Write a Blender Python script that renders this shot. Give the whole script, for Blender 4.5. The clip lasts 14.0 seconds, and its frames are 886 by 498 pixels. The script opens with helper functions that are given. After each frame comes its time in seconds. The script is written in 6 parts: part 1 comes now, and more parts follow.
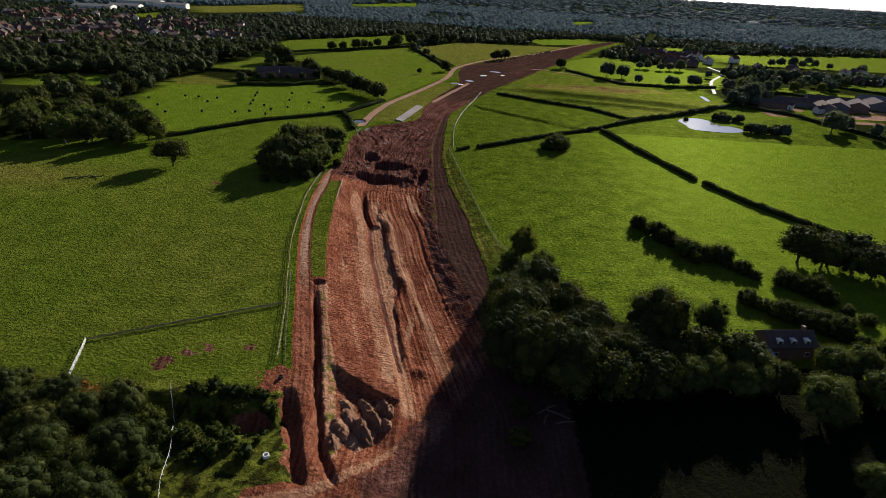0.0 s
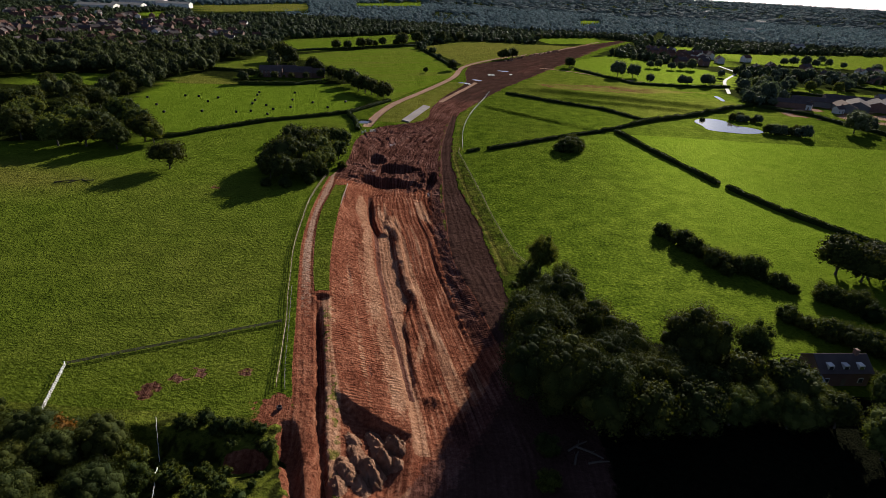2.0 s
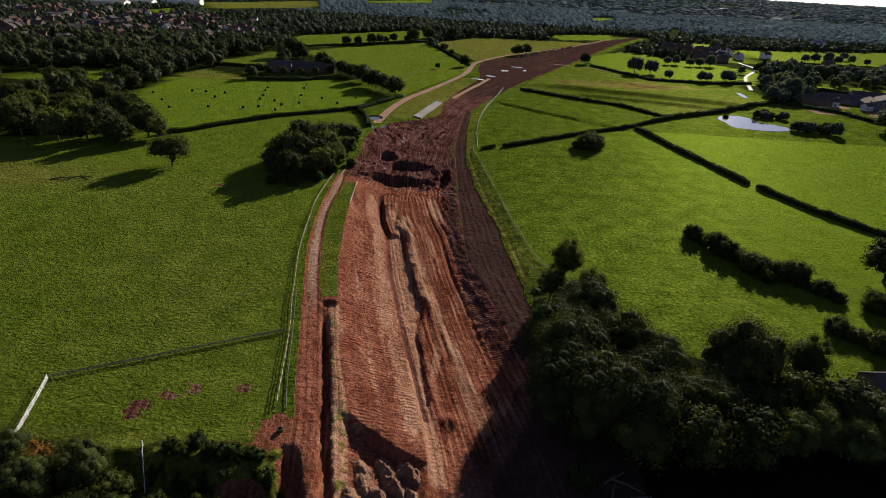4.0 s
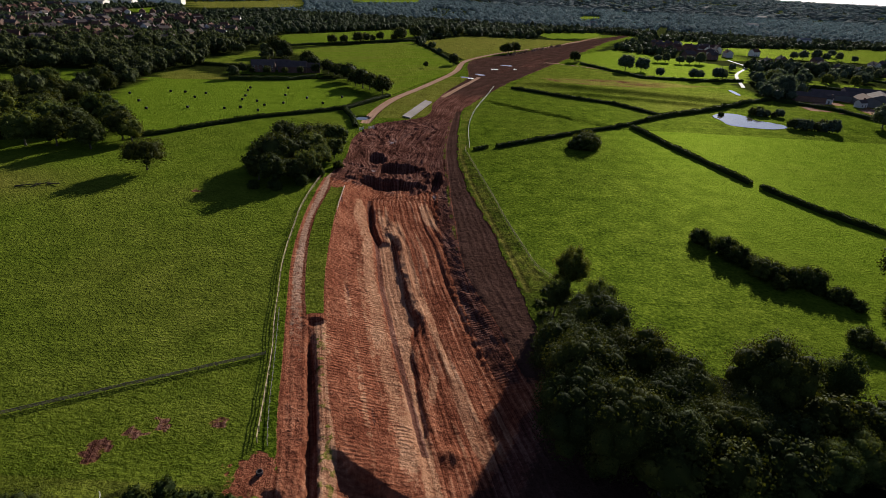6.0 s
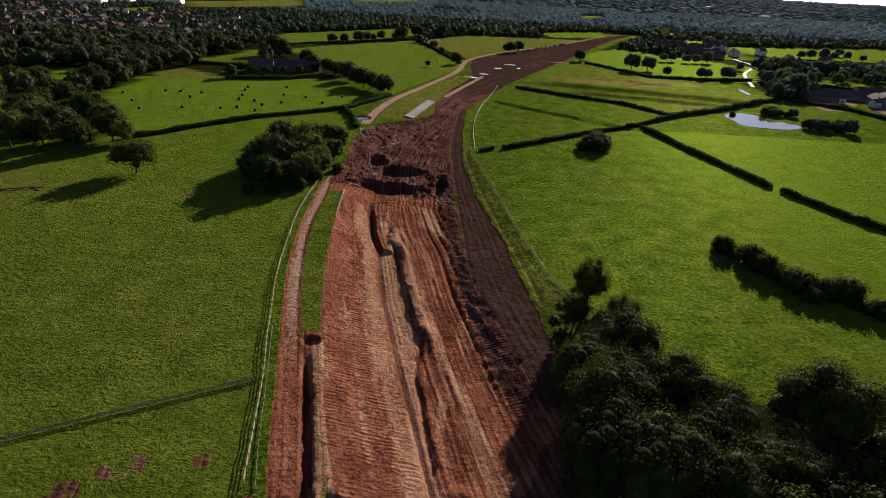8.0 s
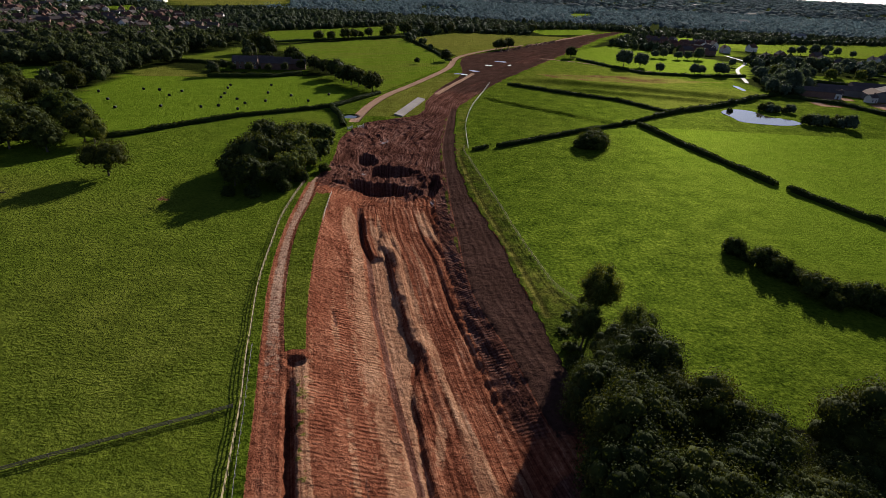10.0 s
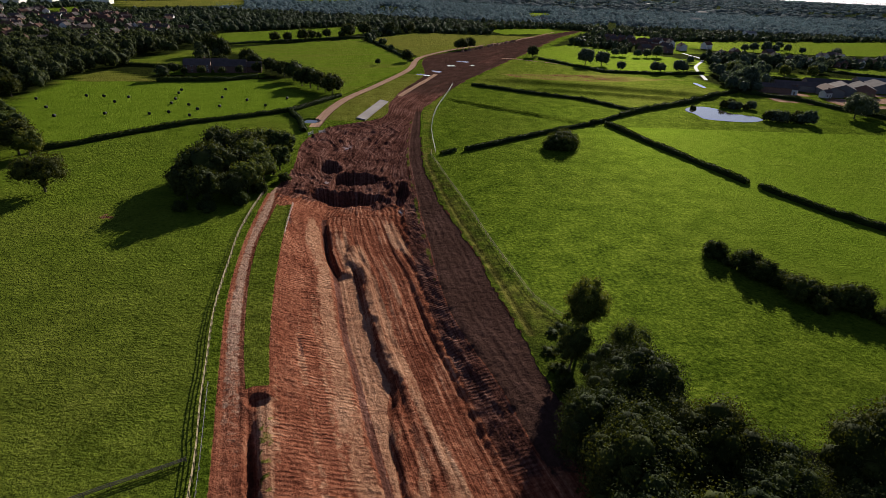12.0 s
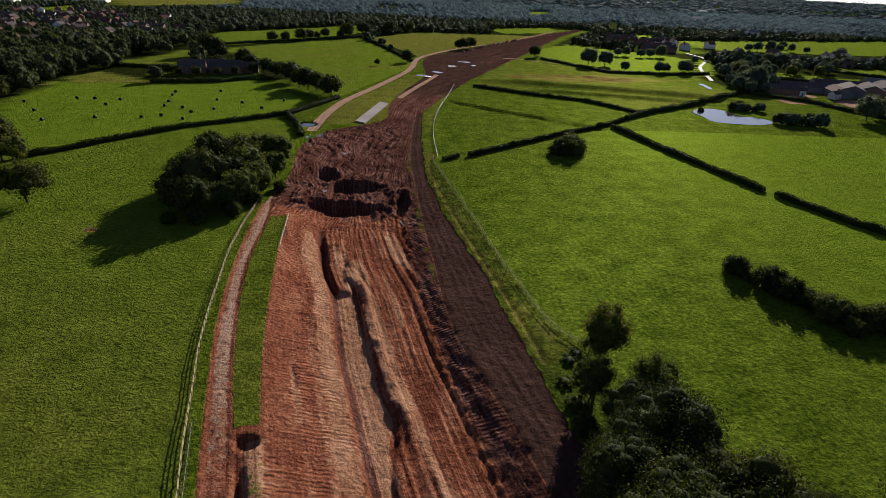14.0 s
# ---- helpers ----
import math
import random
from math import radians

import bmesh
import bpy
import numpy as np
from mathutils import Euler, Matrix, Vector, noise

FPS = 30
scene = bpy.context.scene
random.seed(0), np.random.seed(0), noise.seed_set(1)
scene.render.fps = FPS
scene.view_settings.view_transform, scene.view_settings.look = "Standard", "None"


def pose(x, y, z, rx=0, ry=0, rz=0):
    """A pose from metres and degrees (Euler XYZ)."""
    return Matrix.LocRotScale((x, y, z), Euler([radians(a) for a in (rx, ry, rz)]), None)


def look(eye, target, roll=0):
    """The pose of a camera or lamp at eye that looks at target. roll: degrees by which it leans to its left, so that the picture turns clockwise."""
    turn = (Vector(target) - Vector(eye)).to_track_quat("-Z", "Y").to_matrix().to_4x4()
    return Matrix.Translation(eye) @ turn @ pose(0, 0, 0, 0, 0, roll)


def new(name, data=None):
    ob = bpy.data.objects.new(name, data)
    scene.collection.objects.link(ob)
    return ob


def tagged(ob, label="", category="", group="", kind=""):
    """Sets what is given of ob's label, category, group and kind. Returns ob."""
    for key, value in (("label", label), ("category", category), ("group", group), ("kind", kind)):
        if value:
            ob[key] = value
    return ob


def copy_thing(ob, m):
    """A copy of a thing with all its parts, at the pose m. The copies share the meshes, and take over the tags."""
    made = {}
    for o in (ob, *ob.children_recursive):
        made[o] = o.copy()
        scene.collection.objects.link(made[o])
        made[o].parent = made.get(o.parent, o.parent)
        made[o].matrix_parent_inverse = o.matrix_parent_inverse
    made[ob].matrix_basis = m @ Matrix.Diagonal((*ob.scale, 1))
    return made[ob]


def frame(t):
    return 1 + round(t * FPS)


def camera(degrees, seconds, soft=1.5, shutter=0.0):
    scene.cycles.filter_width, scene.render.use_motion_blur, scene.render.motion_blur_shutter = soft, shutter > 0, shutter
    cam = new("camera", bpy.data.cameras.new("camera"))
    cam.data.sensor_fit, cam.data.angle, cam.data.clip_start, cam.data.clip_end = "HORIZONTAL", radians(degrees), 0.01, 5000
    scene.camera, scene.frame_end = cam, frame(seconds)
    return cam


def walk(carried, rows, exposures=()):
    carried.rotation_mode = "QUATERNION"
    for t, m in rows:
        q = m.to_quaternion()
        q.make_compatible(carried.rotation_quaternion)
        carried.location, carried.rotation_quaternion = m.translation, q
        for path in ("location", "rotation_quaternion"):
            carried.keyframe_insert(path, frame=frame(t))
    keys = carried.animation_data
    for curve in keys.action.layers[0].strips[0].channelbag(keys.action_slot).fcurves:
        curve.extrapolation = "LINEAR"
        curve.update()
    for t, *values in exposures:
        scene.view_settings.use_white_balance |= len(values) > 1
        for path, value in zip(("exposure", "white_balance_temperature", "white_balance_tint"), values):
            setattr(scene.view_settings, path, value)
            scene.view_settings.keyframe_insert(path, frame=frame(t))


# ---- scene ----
# ---------------------------------------------------------------- camera
# seconds, x, y, z, yaw, pitch, roll
PATH = [
    (0.0, 0.00, 0.00, 75.00, 0.03, -25.43, 3.46),
    (0.5, -0.76, 3.14, 74.55, 0.12, -25.37, 3.42),
    (1.0, -1.49, 6.18, 74.05, 0.19, -25.42, 3.44),
    (1.5, -2.14, 9.10, 73.39, 0.30, -25.41, 3.38),
    (2.0, -2.69, 11.92, 72.57, 0.44, -25.46, 3.38),
    (2.5, -3.23, 14.54, 71.62, 0.63, -25.48, 3.34),
    (3.0, -3.71, 17.05, 70.64, 1.09, -25.54, 3.32),
    (5.3, -5.77, 28.99, 66.98, 1.57, -25.72, 3.27),
    (5.5, -5.96, 30.02, 66.78, 0.70, -25.64, 3.20),
    (6.0, -6.51, 32.56, 66.45, 0.19, -25.61, 3.17),
    (6.5, -7.02, 35.17, 66.00, 0.17, -25.59, 3.14),
    (7.0, -7.45, 37.71, 65.46, 0.19, -25.59, 3.09),
    (7.5, -7.82, 40.18, 64.81, 0.23, -25.59, 3.13),
    (9.8, -9.39, 51.62, 61.31, 0.38, -25.62, 3.05),
    (10.0, -9.52, 52.61, 61.06, -0.88, -25.60, 3.03),
    (10.5, -10.08, 54.94, 60.60, -3.45, -25.44, 2.93),
    (11.0, -10.52, 57.25, 60.39, -4.52, -25.39, 2.84),
    (11.5, -10.86, 59.51, 60.28, -4.75, -25.40, 2.89),
    (12.0, -11.06, 61.76, 60.11, -4.77, -25.40, 2.86),
    (12.5, -11.30, 63.99, 59.97, -4.84, -25.44, 2.92),
    (13.0, -11.51, 66.27, 60.00, -4.94, -25.48, 2.97),
    (13.5, -11.63, 68.63, 60.03, -4.89, -25.49, 2.92),
    (14.0, -11.78, 70.96, 60.07, -4.88, -25.51, 2.89),
]
FOV = 76.70

cam = camera(FOV, 14.0, soft=0.5)


def aerial(x, y, z, yaw, pitch, roll):
    return Matrix.Translation((x, y, z)) @ pose(0, 0, 0, 90 + pitch, 0, yaw) @ pose(0, 0, 0, 0, 0, roll)


walk(cam, [(r[0], aerial(*r[1:])) for r in PATH])

# ---------------------------------------------------------------- daylight
SUN_AZ = radians(23.0)      # clockwise from +y
SUN_EL = radians(19.0)
world = bpy.data.worlds.new("sky")
scene.world = world
world.use_nodes = True
wn = world.node_tree
sky = wn.nodes.new("ShaderNodeTexSky")
sky.sky_type = "NISHITA"
sky.sun_disc = False
sky.sun_elevation = SUN_EL
sky.sun_rotation = SUN_AZ
sky.air_density = 1.0
sky.dust_density = 0.4
back = wn.nodes["Background"]
back.inputs["Strength"].default_value = 0.036
pale = wn.nodes.new("ShaderNodeHueSaturation")
pale.inputs["Saturation"].default_value = 0.65
wn.links.new(sky.outputs[0], pale.inputs["Color"])
cool = wn.nodes.new("ShaderNodeMix")
cool.data_type = "RGBA"
cool.blend_type = "MULTIPLY"
cool.inputs[0].default_value = 1.0
cool.inputs[7].default_value = (0.84, 0.97, 1.42, 1)
wn.links.new(pale.outputs[0], cool.inputs[6])
wn.links.new(cool.outputs[2], back.inputs[0])
sun = new("sun", bpy.data.lights.new("sun", "SUN"))
sun.data.energy = 5.0
sun.data.angle = radians(0.6)
sun.data.color = (1.0, 0.93, 0.82)
sun_dir = Vector((math.sin(SUN_AZ) * math.cos(SUN_EL), math.cos(SUN_AZ) * math.cos(SUN_EL), math.sin(SUN_EL)))
sun.matrix_world = look(sun_dir * 300, (0, 0, 0))
scene.view_settings.exposure = 0.76

# ---------------------------------------------------------------- node helpers
class Mat:
    """A small wrapper to write node materials in few lines."""

    def __init__(self, name, rough=0.85, spec=0.3):
        self.m = bpy.data.materials.new(name)
        self.m.use_nodes = True
        self.t = self.m.node_tree
        self.b = self.t.nodes["Principled BSDF"]
        self.b.inputs["Roughness"].default_value = rough
        self.b.inputs["Specular IOR Level"].default_value = spec
        self.out = self.t.nodes["Material Output"]

    def n(self, kind, **kw):
        node = self.t.nodes.new("ShaderNode" + kind)
        for k, v in kw.items():
            node.inputs[k].default_value = v
        return node

    def link(self, a, b):
        self.t.links.new(a, b)

    def pos(self, scale=(1, 1, 1)):
        g = self.t.nodes.new("ShaderNodeNewGeometry")
        mp = self.t.nodes.new("ShaderNodeMapping")
        mp.inputs["Scale"].default_value = scale
        self.link(g.outputs["Position"], mp.inputs[0])
        return mp.outputs[0]

    def local(self, scale=(1, 1, 1)):
        g = self.t.nodes.new("ShaderNodeTexCoord")
        mp = self.t.nodes.new("ShaderNodeMapping")
        mp.inputs["Scale"].default_value = scale
        self.link(g.outputs["Object"], mp.inputs[0])
        return mp.outputs[0]

    def uv(self, scale=(1, 1, 1)):
        g = self.t.nodes.new("ShaderNodeUVMap")
        g.uv_map = "along"
        mp = self.t.nodes.new("ShaderNodeMapping")
        mp.inputs["Scale"].default_value = scale
        self.link(g.outputs[0], mp.inputs[0])
        return mp.outputs[0]

    def noise(self, vec, scale=1.0, detail=4.0, rough=0.55):
        k = self.n("TexNoise", Scale=scale, Detail=detail, Roughness=rough)
        self.link(vec, k.inputs["Vector"])
        return k.outputs["Fac"]

    def ramp(self, fac, *stops):
        r = self.t.nodes.new("ShaderNodeValToRGB")
        e = r.color_ramp.elements
        while len(e) < len(stops):
            e.new(0.5)
        for el, (p, c) in zip(e, stops):
            el.position = p
            el.color = (*c, 1) if len(c) == 3 else c
        self.link(fac, r.inputs[0])
        return r.outputs[0]

    def steps(self, fac, a, b):
        r = self.t.nodes.new("ShaderNodeMapRange")
        r.interpolation_type = "SMOOTHSTEP"
        self.link(fac, r.inputs[0])
        r.inputs[1].default_value, r.inputs[2].default_value = a, b
        return r.outputs[0]

    def mix(self, fac, a, b, how="MIX"):
        k = self.t.nodes.new("ShaderNodeMix")
        k.data_type = "RGBA"
        k.blend_type = how
        for v, s in ((fac, k.inputs[0]), (a, k.inputs[6]), (b, k.inputs[7])):
            if isinstance(v, (int, float)):
                s.default_value = v
            elif isinstance(v, tuple):
                s.default_value = (*v, 1)
            else:
                self.link(v, s)
        return k.outputs[2]

    def math(self, op, a, b=0.0, c=0.0):
        k = self.t.nodes.new("ShaderNodeMath")
        k.operation = op
        for v, s in zip((a, b, c), k.inputs):
            if isinstance(v, (int, float)):
                s.default_value = v
            else:
                self.link(v, s)
        return k.outputs[0]

    def attr(self, name):
        a = self.t.nodes.new("ShaderNodeAttribute")
        a.attribute_name = name
        return a.outputs["Fac"]

    def random(self):
        return self.t.nodes.new("ShaderNodeObjectInfo").outputs["Random"]

    def island(self):
        return self.t.nodes.new("ShaderNodeNewGeometry").outputs["Random Per Island"]

    def bump(self, height, strength=0.5, dist=0.1):
        k = self.n("Bump", Strength=strength, Distance=dist)
        self.link(height, k.inputs["Height"])
        self.link(k.outputs[0], self.b.inputs["Normal"])

    def color(self, c):
        if isinstance(c, tuple):
            self.b.inputs["Base Color"].default_value = (*c, 1)
        else:
            self.link(c, self.b.inputs["Base Color"])
        return self


def leaf_material(name, dark, mid, light, glow=0.35, relief=0.0, through_tint=(1.9, 1.7, 0.6), rough=0.8, spec=0.06):
    """Foliage: per-leaf and per-tree colour, with light passing through the leaves."""
    m = Mat(name, rough=rough, spec=spec)
    c = m.ramp(m.island(), (0.0, dark), (0.6, mid), (1.0, tuple(0.45 * a + 0.55 * b for a, b in zip(mid, light))))
    big = m.noise(m.pos((0.35, 0.35, 0.35)), 1.0, 2.0)
    c = m.mix(m.steps(big, 0.45, 0.75), c, m.mix(0.35, c, light))
    tone = m.ramp(m.random(), (0.0, (0.72, 0.78, 0.8)), (0.5, (1.0, 1.0, 1.0)), (1.0, (1.25, 1.12, 0.85)))
    c = m.mix(1.0, c, tone, "MULTIPLY")
    m.color(c)
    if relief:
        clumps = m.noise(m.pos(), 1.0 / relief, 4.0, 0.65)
        # shading of the clumps painted into the colour: hollows darker, crests lighter
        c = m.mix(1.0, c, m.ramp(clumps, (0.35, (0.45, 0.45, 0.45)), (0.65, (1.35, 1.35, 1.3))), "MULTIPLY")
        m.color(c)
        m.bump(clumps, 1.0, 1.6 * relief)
    tr = m.n("BsdfTranslucent")
    m.link(m.mix(1.0, c, through_tint, "MULTIPLY"), tr.inputs[0])
    mx = m.n("MixShader", Fac=glow)
    m.link(m.b.outputs[0], mx.inputs[1])
    m.link(tr.outputs[0], mx.inputs[2])
    m.link(mx.outputs[0], m.out.inputs[0])
    return m.m


def plain(name, c1, c2, scale=3.0, rough=0.8, spec=0.3, bump=0.2, dist=0.02, metal=0.0):
    """Two-tone surface with coarse stains and fine grain."""
    m = Mat(name, rough, spec)
    co = m.noise(m.local(), scale * 0.25, 3.0)
    fi = m.noise(m.local(), scale * 4, 5.0, 0.65)
    f = m.math("ADD", m.math("MULTIPLY", co, 0.6), m.math("MULTIPLY", fi, 0.4))
    c = m.ramp(f, (0.3, c1), (0.7, c2))
    tone = m.ramp(m.random(), (0.0, (0.85, 0.85, 0.85)), (1.0, (1.12, 1.1, 1.06)))
    m.color(m.mix(1.0, c, tone, "MULTIPLY"))
    m.b.inputs["Metallic"].default_value = metal
    m.bump(fi, bump, dist)
    return m.m


LEAF_OAK = leaf_material("leaf_oak", (0.016, 0.024, 0.006), (0.032, 0.043, 0.011), (0.080, 0.089, 0.020), 0.18)
LEAF_ASH = leaf_material("leaf_ash", (0.028, 0.042, 0.010), (0.058, 0.080, 0.019), (0.13, 0.146, 0.040), 0.30)
LEAF_BUSH = leaf_material("leaf_bush", (0.014, 0.024, 0.006), (0.034, 0.050, 0.012), (0.095, 0.110, 0.026), 0.24)
LEAF_HEDGE = leaf_material("leaf_hedge", (0.012, 0.022, 0.006), (0.022, 0.038, 0.010), (0.045, 0.065, 0.016), 0.18)
# far foliage is lightened and greyed: haze put into the leaf colour
LEAF_FAR_HAZE = leaf_material("leaf_far_haze", (0.026, 0.038, 0.018), (0.050, 0.069, 0.034), (0.095, 0.116, 0.054), 0.30, 1.3, (1.6, 1.6, 0.9))
LEAF_BELT_HAZE = leaf_material("leaf_belt_haze", (0.038, 0.054, 0.036), (0.064, 0.086, 0.056), (0.105, 0.128, 0.078), 0.30, 0.0, (1.5, 1.5, 0.9))
# pale blue-grey: atmospheric haze painted into the leaf colour of the distant woods
LEAF_DISTANT_HAZE = leaf_material("leaf_distant_haze", (0.092, 0.126, 0.146), (0.108, 0.147, 0.170), (0.122, 0.163, 0.186), 0.5, 3.0, (1.2, 1.4, 1.5), 0.9, 0.15)
LEAF_RUST = leaf_material("leaf_rust", (0.06, 0.035, 0.012), (0.11, 0.055, 0.014), (0.16, 0.085, 0.02), 0.25)
BARK = plain("bark", (0.05, 0.04, 0.03), (0.12, 0.10, 0.08), 2.0, 0.9, 0.2, 0.6, 0.05)
WOOD = plain("fence_wood", (0.30, 0.225, 0.12), (0.46, 0.37, 0.22), 2.0, 0.8, 0.25, 0.3)
WOOD_DARK = plain("dark_wood", (0.10, 0.08, 0.06), (0.19, 0.16, 0.12), 2.0, 0.85, 0.25, 0.3)
WOOD_PALE = plain("bleached_wood", (0.55, 0.52, 0.44), (0.75, 0.72, 0.64), 2.0, 0.7, 0.3, 0.2)
SLATE = plain("roof_slate", (0.05, 0.042, 0.042), (0.10, 0.08, 0.078), 1.2, 0.95, 0.05, 0.5)
ROOF_RED = plain("roof_clay", (0.065, 0.034, 0.027), (0.12, 0.062, 0.048), 1.2, 0.95, 0.05, 0.5)
BRICK = plain("brick_wall", (0.12, 0.068, 0.052), (0.20, 0.115, 0.088), 1.5, 0.85, 0.25, 0.4)
RENDERED = plain("pale_render", (0.52, 0.50, 0.46), (0.70, 0.68, 0.63), 0.8, 0.85, 0.25, 0.1)
SHEET = plain("metal_sheet", (0.10, 0.10, 0.10), (0.18, 0.175, 0.17), 0.5, 0.8, 0.2, 0.1)
SHEET_PALE = plain("fibre_cement_sheet", (0.16, 0.145, 0.135), (0.28, 0.25, 0.235), 0.6, 1.0, 0.0, 0.2)
TARP = plain("blue_sheet", (0.10, 0.15, 0.22), (0.18, 0.25, 0.33), 0.6, 0.5, 0.4, 0.3)
CONCRETE = plain("concrete", (0.20, 0.175, 0.168), (0.32, 0.285, 0.275), 0.3, 1.0, 0.05, 0.2)
TARMAC = plain("worn_tarmac", (0.10, 0.096, 0.092), (0.17, 0.162, 0.154), 0.4, 0.8, 0.25, 0.1)
WRAP = plain("bale_wrap", (0.008, 0.008, 0.010), (0.02, 0.02, 0.022), 3.0, 0.7, 0.12, 0.5, 0.03)
WINDOW = plain("window_glass", (0.02, 0.025, 0.03), (0.05, 0.055, 0.06), 0.5, 0.1, 0.6, 0.0)
PLASTIC = plain("white_plastic", (0.60, 0.59, 0.56), (0.78, 0.77, 0.74), 2.0, 0.5, 0.4, 0.1)


def water_material(name, deep):
    m = Mat(name, rough=0.06, spec=0.5)
    m.color(m.ramp(m.noise(m.pos(), 0.15, 3.0), (0.35, deep), (0.7, tuple(min(1, c * 1.8) for c in deep))))
    m.b.inputs["IOR"].default_value = 1.33
    m.bump(m.noise(m.pos(), 1.4, 3.0), 0.08, 0.03)
    return m.m


WATER = water_material("pond_water", (0.03, 0.028, 0.022))
MUD_WATER = water_material("muddy_water", (0.16, 0.10, 0.075))


def ground_material():
    m = Mat("ground", rough=1.0, spec=0.0)
    p = m.pos()
    big = m.noise(p, 0.018, 3.0)
    mid = m.noise(p, 0.14, 4.0)
    fine = m.noise(p, 0.75, 6.0, 0.68)
    tiny = m.noise(p, 3.2, 4.0, 0.7)
    tuft = m.steps(m.noise(p, 1.15, 3.0, 0.6), 0.38, 0.66)
    # grass, lush to dry
    lush = m.ramp(m.math("ADD", m.math("ADD", m.math("MULTIPLY", mid, 0.40), m.math("MULTIPLY", fine, 0.46)), m.math("MULTIPLY", tuft, 0.14)),
                  (0.33, (0.022, 0.040, 0.004)), (0.50, (0.072, 0.109, 0.009)), (0.66, (0.142, 0.186, 0.018)))
    fresh = m.ramp(m.math("ADD", m.math("MULTIPLY", mid, 0.6), m.math("MULTIPLY", tiny, 0.4)),
                   (0.30, (0.094, 0.152, 0.010)), (0.7, (0.150, 0.210, 0.018)))
    dry = m.ramp(m.math("ADD", m.math("MULTIPLY", mid, 0.4), m.math("MULTIPLY", fine, 0.6)),
                 (0.30, (0.090, 0.088, 0.015)), (0.55, (0.168, 0.160, 0.030)), (0.75, (0.25, 0.205, 0.066)))
    grass = m.mix(m.attr("fresh"), lush, fresh)
    dryness = m.math("ADD", m.attr("dry"), m.math("MULTIPLY", m.math("SUBTRACT", big, 0.5), 0.7))
    grass = m.mix(m.steps(dryness, 0.0, 1.0), grass, dry)
    # woodland floor with tree shade painted in, near-black; dark weeds share it
    floor_shade = m.ramp(fine, (0.3, (0.004, 0.005, 0.003)), (0.7, (0.013, 0.014, 0.007)))
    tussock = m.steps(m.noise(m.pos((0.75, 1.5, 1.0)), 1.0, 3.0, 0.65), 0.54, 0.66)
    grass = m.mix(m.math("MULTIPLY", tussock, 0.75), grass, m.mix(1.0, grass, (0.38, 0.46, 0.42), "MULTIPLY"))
    grass = m.mix(m.attr("wood"), grass, floor_shade)
    # earth: streaks that run with the works
    along = m.noise(m.uv((1.7, 0.022, 1)), 1.0, 4.0, 0.65)
    across = m.noise(m.uv((0.10, 1.35, 1)), 1.0, 2.0, 0.5)
    patch = m.noise(m.uv((0.15, 0.07, 1)), 1.0, 5.0, 0.62)
    clod = m.noise(p, 1.3, 6.0, 0.7)

    def combed(direction, scale, distort, stretch):
        k = m.n("TexWave", Scale=scale, Distortion=distort, Detail=3.0)
        k.inputs["Detail Scale"].default_value = 0.5
        k.bands_direction = direction
        m.link(m.uv(stretch), k.inputs["Vector"])
        return k.outputs["Fac"]

    # tracks of the machines: lengthwise on the right, crosswise where the clay was graded and on the side-cast berm
    tracks = m.mix(m.math("MAXIMUM", m.attr("graded"), m.attr("comb")), combed("X", 0.24, 5.0, (1, 0.05, 1)), combed("Y", 0.38, 4.0, (0.35, 1, 1)))
    tracks = m.math("MULTIPLY", tracks, m.steps(m.noise(m.uv((0.2, 0.09, 1)), 1.0, 3.0), 0.36, 0.62))
    streak = m.mix(m.math("MULTIPLY", m.attr("graded"), m.steps(patch, 0.3, 0.75)), along, across)
    grade = m.math("MAXIMUM", m.math("MAXIMUM", m.attr("graded"), m.attr("packed")), m.math("MAXIMUM", m.attr("stone_shade"), m.attr("gravel")))
    sway = m.math("SUBTRACT", 0.48, m.math("MULTIPLY", grade, 0.30))
    tone = m.math("ADD", m.math("MULTIPLY", m.math("SUBTRACT", streak, 0.5), sway),
                  m.math("ADD", m.math("ADD", 0.106, m.math("MULTIPLY", patch, 0.38)), m.math("MULTIPLY", clod, 0.42)))
    tone = m.math("ADD", tone, m.math("MULTIPLY", m.math("SUBTRACT", tracks, 0.3), m.math("SUBTRACT", 0.12, m.math("MULTIPLY", grade, 0.088))))
    lines = m.steps(m.noise(m.uv((3.6, 0.035, 1)), 1.0, 3.0, 0.6), 0.52, 0.66)
    ripple = combed("Y", 0.34, 3.0, (0.25, 1, 1))
    tone = m.math("SUBTRACT", tone, m.math("MULTIPLY", m.math("MULTIPLY", lines, m.math("SUBTRACT", 1.0, grade)), 0.085))
    tone = m.math("ADD", tone, m.math("MULTIPLY", m.math("MULTIPLY", m.math("SUBTRACT", ripple, 0.5), m.attr("graded")), 0.035))
    red = m.ramp(tone, (0.36, (0.074, 0.023, 0.014)), (0.46, (0.154, 0.050, 0.028)), (0.56, (0.256, 0.098, 0.056)), (0.66, (0.38, 0.186, 0.116)))
    buff = m.ramp(tone, (0.36, (0.18, 0.074, 0.043)), (0.52, (0.335, 0.173, 0.104)), (0.68, (0.45, 0.264, 0.172)))
    # moist clay and haul road tones; both also carry painted tree shade in front
    wet_shade = m.ramp(tone, (0.38, (0.045, 0.019, 0.014)), (0.50, (0.102, 0.043, 0.032)), (0.64, (0.20, 0.105, 0.082)))
    stone_shade = m.ramp(tone, (0.35, (0.026, 0.014, 0.010)), (0.55, (0.060, 0.032, 0.025)), (0.72, (0.118, 0.068, 0.054)))
    gravel = m.ramp(tone, (0.33, (0.24, 0.135, 0.090)), (0.7, (0.41, 0.275, 0.20)))
